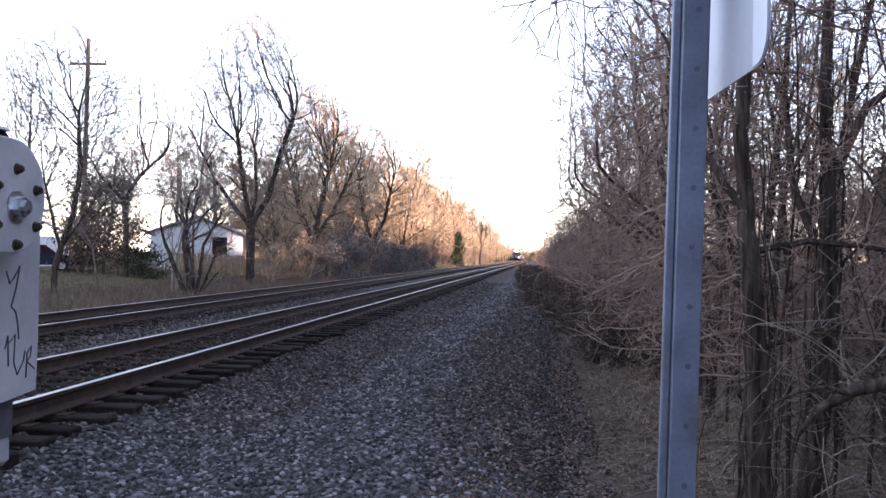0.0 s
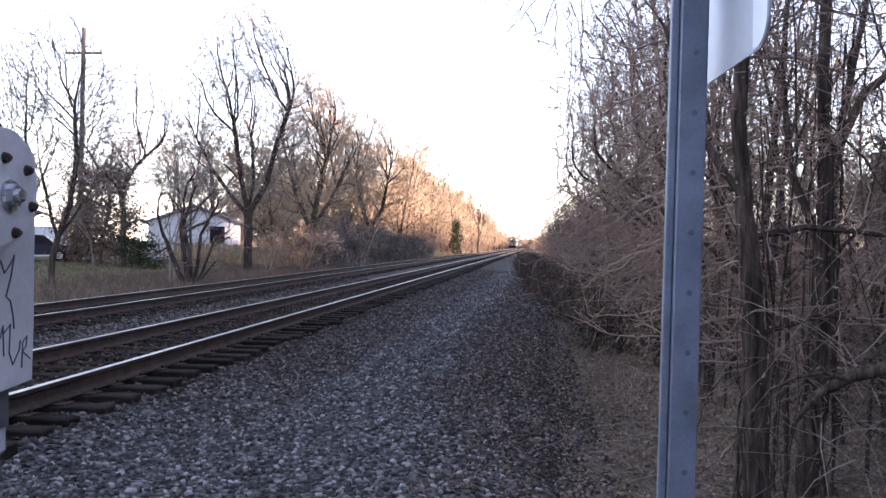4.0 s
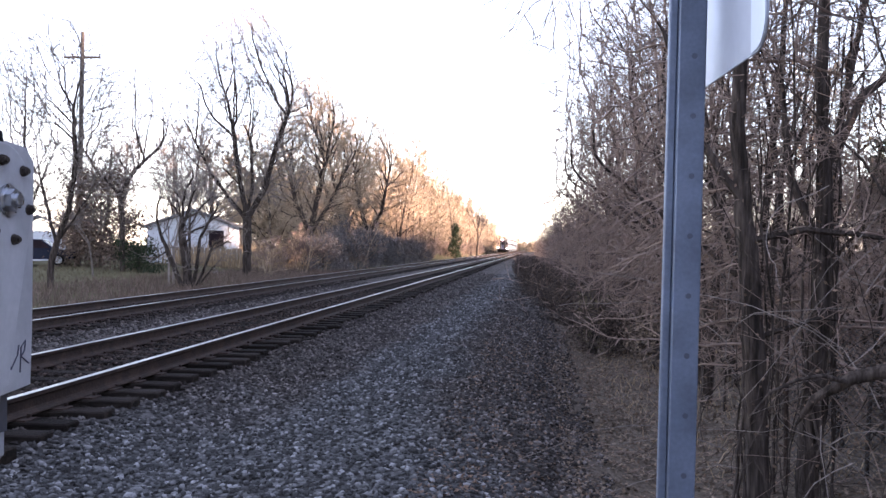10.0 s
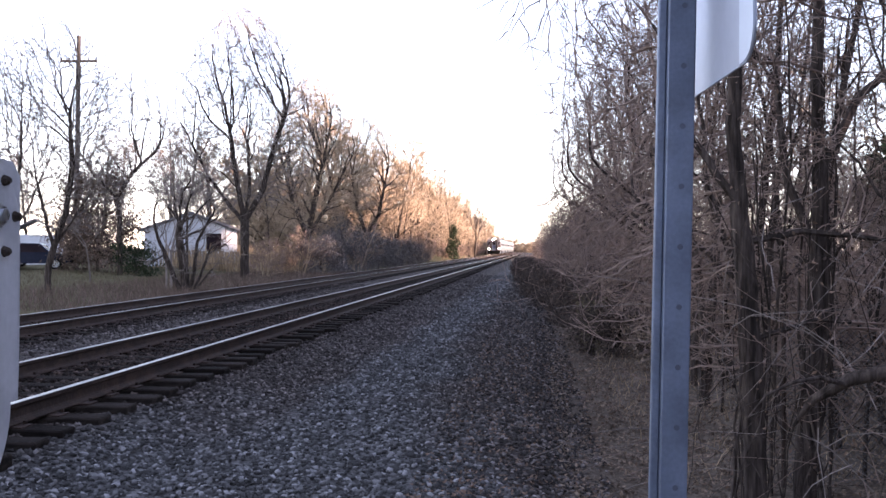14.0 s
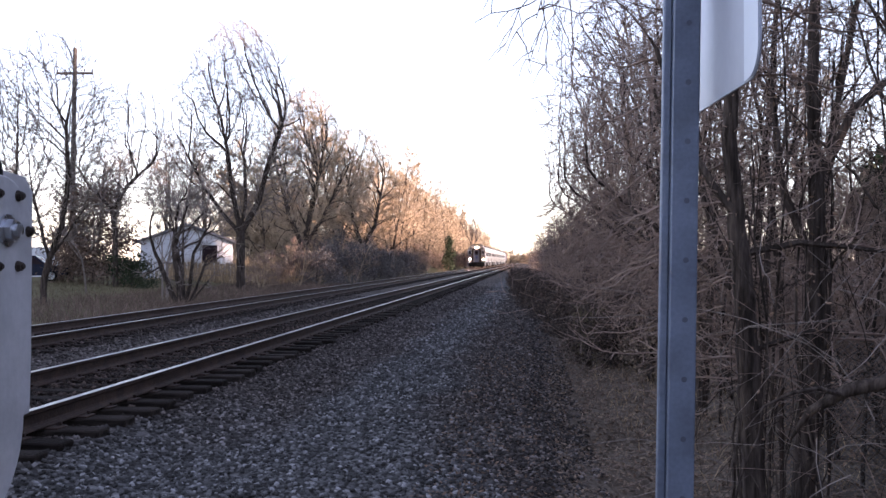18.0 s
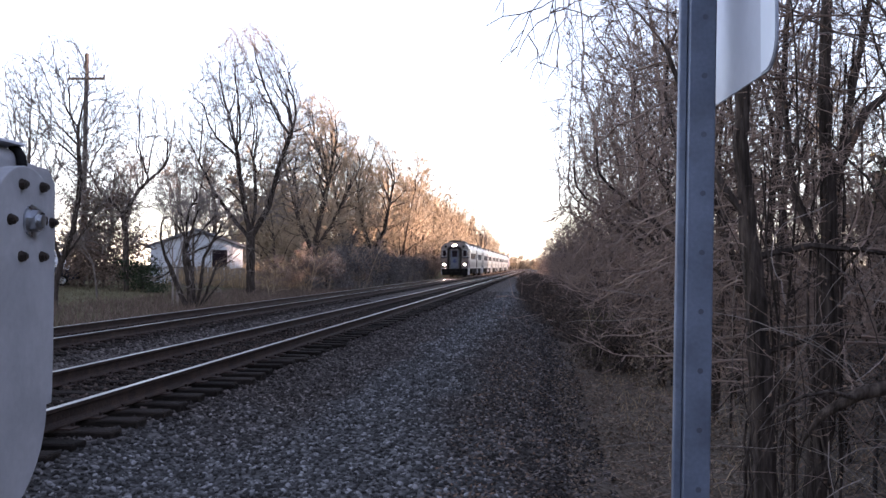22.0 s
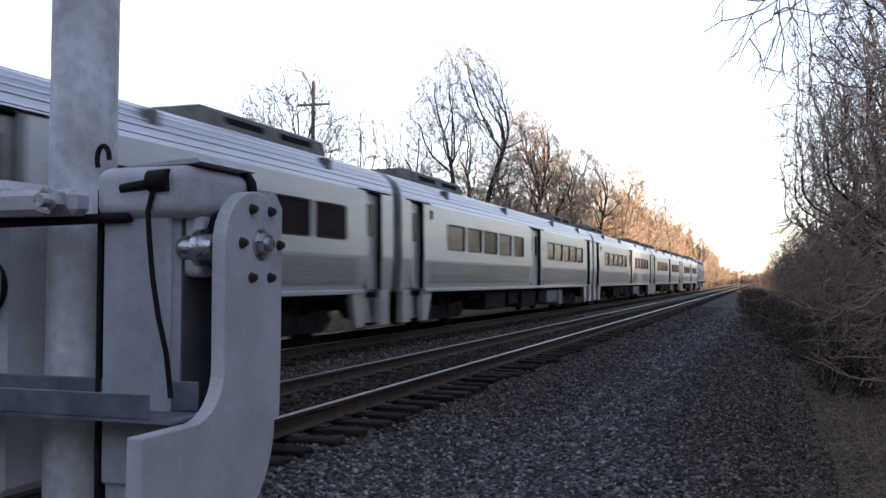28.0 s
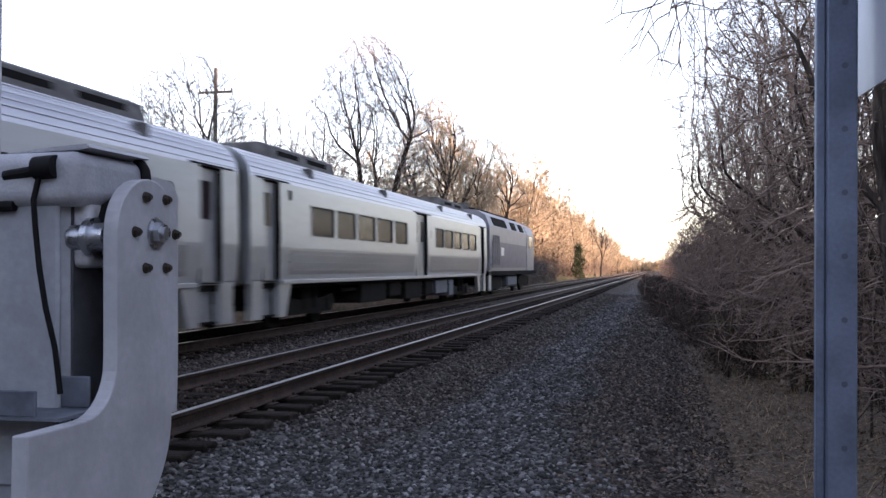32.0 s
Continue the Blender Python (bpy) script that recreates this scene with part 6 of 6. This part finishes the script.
        part("jumper", Geo().box(s * 0.95 - 0.14, s * 0.95 + 0.14, f - 0.14, f, 0.55, 0.85, 0.02), TRUCK, car)
        part("hand_rail", Geo().tube([(s * 1.25, f - 0.06, 0.98), (s * 0.72, f - 0.06, 0.98)], 0.018, 6), CHROME, car)
        part("antenna", Geo().tube([(s * 0.62, 0.25, 3.82), (s * 0.62, 0.25, 3.98), (s * 0.62, 0.25, 4.1)], [0.1, 0.06, 0.02], 8), GASKET, car)
    part("pilot", Geo().prism([(-1.4, 0.28), (1.4, 0.28), (1.45, 0.98), (-1.45, 0.98)], "y", f - 0.12, 0.2), DARK, car, "black pilot plate")
    part("coupler", Geo().box(-0.17, 0.17, f - 0.6, f, 0.62, 0.92, 0.04), TRUCK, car)
    horn = Geo()
    for k in range(5):
        x = -0.32 + k * 0.16
        horn.tube([(x, 0.5, 4.02), (x, 0.2, 4.02 + 0.03 * (k % 2)), (x, 0.08, 4.02)], [0.03, 0.05, 0.09], 10)
    horn.box(-0.42, 0.42, 0.25, 0.45, 3.86, 3.98, 0.02)
    part("horn", horn, GASKET, car, "black five-trumpet horn")
    crown = Geo().prism([(-1.25, 3.62), (-1.15, 3.74), (-0.6, 3.88), (0, 3.93), (0.6, 3.88), (1.15, 3.74), (1.25, 3.62)], "y", f - 0.006, 1.2)
    part("roof_cap", crown, FRONT, car)


def build_locomotive():
    lo = thing("locomotive", "grey and silver diesel locomotive pushing the train", "locomotive", "train")
    prof = [(1.48, 1.2), (1.5, 3.3), (1.3, 3.8), (0.9, 4.05), (0.0, 4.12)]
    outline = prof + [(-x, z) for x, z in prof[-2::-1]]
    body = part("hood", Geo().prism(outline, "y", 0.4, 12.2), LOCO, lo, "silver hood with a dark lower band")
    prof2 = [(1.5, 1.2), (1.52, 3.3), (1.35, 3.75), (0.9, 4.0), (0.0, 4.06)]
    part("cab", Geo().prism(prof2 + [(-x, z) for x, z in prof2[-2::-1]], "y", 12.25, 15.2), LOCO, lo, "operator cab")
    nose = Geo().prism([(12.25 + 2.9, 1.2), (16.2, 1.2), (16.1, 2.7), (15.2, 3.0)], "x", -1.2, 1.2)
    part("nose", nose, LOCO, lo)
    for s in (1, -1):
        x0, x1 = sorted((s * 1.49, s * 1.515))
        part("band", Geo().box(x0, x1, 1.0, 12.0, 1.35, 2.6), LOCO_BAND, body, "dull dark band")
        x0, x1 = sorted((s * 1.51, s * 1.523))
        part("plate_mark", Geo().box(x0, x1, 3.4, 4.2, 1.95, 2.35), WHITE, body)
        for k in range(4):
            part("side_grille", Geo().box(x0, x1, 1.2 + k * 0.5, 1.45 + k * 0.5, 1.5, 2.9, 0.01), ROOF_UNIT, body, "narrow upright louvre")
        x0, x1 = sorted((s * 1.515, s * 1.535))
        w = part("cab_window", Geo().box(x0, x1, 13.0, 14.5, 2.5, 3.2), PANE, lo)
        for a, b in ((1.6, 5.4), (7.0, 8.5), (9.8, 11.2)):
            q = [(s * 1.492, 3.36), (s * 1.33, 3.76), (s * 1.28, 3.74), (s * 1.44, 3.34)]
            part("roof_hatch", Geo().prism([(x + s * 0.022, z + 0.01) for x, z in q], "y", a, b), DARK, body, "dark louvred panel")
    for ya in (1.6, 4.2, 7.0, 9.8):
        part("roof_fan", Geo().tube([(0, ya, 4.05), (0, ya, 4.2), (0, ya, 4.22)], [0.62, 0.62, 0.5], 20), DARK, body)
    part("roof_walk", Geo().box(-0.9, 0.9, 0.8, 12.0, 4.02, 4.12, 0.02), DARK, body)
    part("exhaust", Geo().box(-0.4, 0.4, 0.8, 1.1, 4.0, 4.4), ROOF_UNIT, body)
    part("frame", Geo().box(-1.5, 1.5, 0.1, 16.3, 0.98, 1.2, 0.02), DARK, lo)
    part("fuel_tank", Geo().box(-1.3, 1.3, 6.6, 9.8, 0.35, 0.98, 0.1), GALV_DARK, lo)
    wheel = mesh_of("wheel", Geo().tube([(-0.07, 0, 0), (0.07, 0, 0)], 0.5, 20), TRUCK)
    for yy in (3.4, 13.0):
        tr = Geo()
        for s in (1, -1):
            tr.prism([(yy - 2.1, 0.55), (yy - 1.6, 0.3), (yy + 1.6, 0.3), (yy + 2.1, 0.55), (yy + 1.8, 0.9), (yy - 1.8, 0.9)], "x", s * 1.05, s * 1.18)
        tr.box(-1.1, 1.1, yy - 0.4, yy + 0.4, 0.5, 0.98)
        t = part("truck", tr, TRUCK, lo)
        for o in (-1.35, 1.35):
            for s in (1, -1):
                w = part("wheel", wheel, None, t)
                w.matrix_basis = pose(s * 0.74, yy + o, 0.5)
    for s in (1, -1):
        part("step_ladder", Geo().box(s * 1.45 - 0.05, s * 1.45 + 0.05, 0.2, 0.7, 0.3, 1.2), STEEL, lo)
        part("hand_rail", Geo().tube([(s * 1.55, 0.3, 1.25), (s * 1.55, 0.3, 2.2)], 0.02, 6), CHROME, lo)
    return lo


cab_car = build_coach(True, "stainless cab car with lit headlights leading the train")
first_coach = build_coach(False, "stainless passenger coach with tinted windows")
train = [cab_car, first_coach] + [copy_thing(first_coach, pose(0, 0, 0)) for k in range(3)] + [build_locomotive()]


# ---- stones, leaves, weeds ----
def scatter_stones(name, label, n, xr, yr, size, seed, solid, bias=1.0, lift=0.0):
    """Loose stones, each a squashed many-sided lump lying on the ground."""
    rs = np.random.RandomState(seed)
    if solid == 20:
        ph = (1 + 5 ** 0.5) / 2
        v = np.array([(-1, ph, 0), (1, ph, 0), (-1, -ph, 0), (1, -ph, 0), (0, -1, ph), (0, 1, ph), (0, -1, -ph), (0, 1, -ph), (ph, 0, -1), (ph, 0, 1), (-ph, 0, -1), (-ph, 0, 1)]) / 1.9
        f = np.array([(0, 11, 5), (0, 5, 1), (0, 1, 7), (0, 7, 10), (0, 10, 11), (1, 5, 9), (5, 11, 4), (11, 10, 2), (10, 7, 6), (7, 1, 8), (3, 9, 4), (3, 4, 2), (3, 2, 6), (3, 6, 8), (3, 8, 9), (4, 9, 5), (2, 4, 11), (6, 2, 10), (8, 6, 7), (9, 8, 1)])
    else:
        v = np.array([(1, 0, 0), (-1, 0, 0), (0, 1, 0), (0, -1, 0), (0, 0, 1), (0, 0, -1)], dtype=float)
        f = np.array([(0, 2, 4), (2, 1, 4), (1, 3, 4), (3, 0, 4), (2, 0, 5), (1, 2, 5), (3, 1, 5), (0, 3, 5)])
    x = rs.uniform(*xr, n)
    y = yr[0] + (yr[1] - yr[0]) * rs.rand(n) ** bias
    z = np.array([ground_z(a, b) for a, b in zip(x, y)])
    s = size * rs.uniform(0.55, 1.25, n)
    sc = np.stack([s * rs.uniform(0.8, 1.45, n), s * rs.uniform(0.6, 1.1, n), s * rs.uniform(0.45, 0.85, n)], 1)
    a, b = rs.uniform(0, 6.28, n), rs.uniform(-0.5, 0.5, n)
    p = v[None] * sc[:, None] * rs.uniform(0.62, 1.28, (n, len(v), 1))
    x1 = p[..., 0] * np.cos(b)[:, None] + p[..., 2] * np.sin(b)[:, None]
    z1 = -p[..., 0] * np.sin(b)[:, None] + p[..., 2] * np.cos(b)[:, None]
    x2 = x1 * np.cos(a)[:, None] - p[..., 1] * np.sin(a)[:, None]
    y2 = x1 * np.sin(a)[:, None] + p[..., 1] * np.cos(a)[:, None]
    out = np.stack([x2 + x[:, None], y2 + y[:, None], z1 + (z + s * 0.25 + lift)[:, None]], -1).reshape(-1, 3)
    tri = (f[None] + (np.arange(n) * len(v))[:, None, None]).reshape(-1, 3)
    ob = part(name, arrays_mesh(name, out, tri, STONE), None)
    tagged(ob, label, "gravel", kind="stuff")


scatter_stones("ballast", "loose grey crushed stone beside the track", 16000, (-3.72, 0.7), (4.8, 11), 0.024, 1, 20, 1.2)
scatter_stones("ballast", "loose grey crushed stone along the track", 22000, (-3.75, 0.7), (10.5, 24), 0.028, 11, 8, 1.3)
scatter_stones("ballast", "loose grey crushed stone farther along", 12000, (-4.2, 0.5), (18, 60), 0.040, 2, 8, 1.4)
scatter_stones("ballast", "loose grey crushed stone between the tracks", 9000, (-8.1, -6.3), (8, 40), 0.034, 3, 8, 1.2)
scatter_stones("ballast", "loose stone in the cribs between the ties", 9500, (-5.72, -4.44), (5, 30), 0.036, 4, 8, 1.2, 0.035)
scatter_stones("ballast", "loose stone between the tie ends", 2600, (-4.28, -3.7), (5, 30), 0.034, 6, 8, 1.2, 0.0)
scatter_stones("ballast", "loose stone in the cribs of the second track", 7000, (-10.5, -8.0), (9, 45), 0.04, 5, 8, 1.2, 0.03)


def scatter_blades(name, label, category, n, region, height, width, mat, seed, lean=0.35):
    """Thin bent blades that stand on the ground."""
    rs = np.random.RandomState(seed)
    pts = [region(rs) for _ in range(n)]
    x, y = np.array([p[0] for p in pts]), np.array([p[1] for p in pts])
    z = np.array([ground_z(a, b) for a, b in pts])
    h = height * rs.uniform(0.5, 1.3, n)
    a = rs.uniform(0, 6.28, n)
    dx, dy = np.cos(a) * width, np.sin(a) * width
    lx, ly = rs.normal(0, lean, n) * h, rs.normal(0, lean, n) * h
    v = np.stack([np.stack([x - dx, y - dy, z], 1), np.stack([x + dx, y + dy, z], 1),
                  np.stack([x + lx * 0.4 + dx * 0.8, y + ly * 0.4 + dy * 0.8, z + h * 0.55], 1), np.stack([x + lx * 0.4 - dx * 0.8, y + ly * 0.4 - dy * 0.8, z + h * 0.55], 1),
                  np.stack([x + lx, y + ly, z + h * 0.95], 1)], 1).reshape(-1, 3)
    t = (np.array([(0, 1, 2), (0, 2, 3), (3, 2, 4)])[None] + (np.arange(n) * 5)[:, None, None]).reshape(-1, 3)
    tagged(part(name, arrays_mesh(name, v, t, mat), None), label, category, kind="stuff")


def strip(x0, x1, y0, y1, p=1.0):
    return lambda rs: (rs.uniform(x0, x1), y0 + (y1 - y0) * rs.rand() ** p)


scatter_blades("dry_grass", "dry winter grass along the far side", "grass", 20000, strip(-26, -12.9, 22, 75), 0.16, 0.010, GRASS, 5, 0.6)
scatter_blades("dry_reeds", "tall dry tan reeds under the trees", "reeds", 6000, strip(-24, -16, 56, 80), 1.5, 0.016, REED, 6, 0.15)
scatter_blades("dry_weeds", "brown dead weeds beside the far rail", "weeds", 14000, strip(-17.5, -12.4, 24, 62), 0.36, 0.007, BRIAR, 15, 0.4)
scatter_blades("dry_weeds", "pale dry weeds at the foot of the thicket", "weeds", 1500, strip(1.2, 3.8, 9, 40, 1.2), 0.22, 0.004, REED, 8, 0.6)


def scatter_leaves(name, label, n, region, size, mat, seed, lift=0.015, height=None):
    """Curled dead leaves, each two bent faces."""
    rs = np.random.RandomState(seed)
    pts = [region(rs) for _ in range(n)]
    c = np.array([(p[0], p[1], (p[2] if height else ground_z(p[0], p[1]) + lift)) for p in pts])
    s = size * rs.uniform(0.6, 1.3, n)
    u = rs.normal(0, 1, (n, 3))
    u[:, 2] *= 0.35 if not height else 1.0
    u /= np.linalg.norm(u, axis=1)[:, None]
    w = np.cross(u, rs.normal(0, 1, (n, 3)) * (0.4 if not height else 1.0) + np.array([0, 0, 1.0]))
    w /= np.linalg.norm(w, axis=1)[:, None]
    nn = np.cross(u, w)
    k = s[:, None]
    v = np.stack([c - u * k, c + w * k * 0.5 + nn * k * 0.25, c + u * k, c - w * k * 0.5 + nn * k * 0.25], 1).reshape(-1, 3)
    t = (np.array([(0, 1, 2), (0, 2, 3)])[None] + (np.arange(n) * 4)[:, None, None]).reshape(-1, 3)
    tagged(part(name, arrays_mesh(name, v, t, mat), None), label, "leaves", kind="stuff")


scatter_leaves("leaf_litter", "brown fallen leaves under the thicket", 34000, strip(0.25, 4.5, 4.6, 24, 1.5), 0.026, LITTER, 9)
scatter_leaves("leaf_litter", "dark brown fallen leaves among stones", 13000, strip(-0.9, 2.4, 4.6, 24, 1.4), 0.024, LEAF, 19)


def in_thicket(rs):
    y = 7 + 30 * rs.rand() ** 1.6
    h = rs.rand() ** 1.2 * 5.4
    return (1.9 - min(1.3, h * 0.3) + rs.rand() * 3.0, y, ground_z(2, y) + 0.3 + h)


scatter_leaves("clinging_leaves", "withered leaves clinging to the thicket", 6500, in_thicket, 0.021, LEAF, 10, height=True)


# ---- what moves ----
NOSE = [(0.0, 366), (3.0, 346), (6.0, 314), (9.0, 266), (11.0, 242), (13.0, 223), (15.0, 199), (17.0, 172), (19.0, 146.5), (21.0, 117), (23.0, 83.8),
        (24.5, 58.0), (26.5, 22.7), (27.0, 13.3), (28.0, -5.7), (29.0, -25.0), (30.0, -44.3), (31.0, -64.0), (32.0, -83.8)]
SWING = [(0.0, 90), (1.5, 88), (3.0, 82), (4.5, 72), (6.0, 59), (7.5, 41), (9.0, 21), (10.5, 10), (11.3, 7.5), (12.0, 3), (13.0, 0), (32.0, 0)]
TRAIN_X = -9.27


def motions():
    for i, car in enumerate(train):
        walk(car, [(t, pose(TRAIN_X, y + i * CAR, 0.0)) for t, y in NOSE])
    walk(gate_arm, [(t, pose(PLATE_X, HUB_Y, HUB_Z, -a, 0, 0)) for t, a in SWING])


motions()
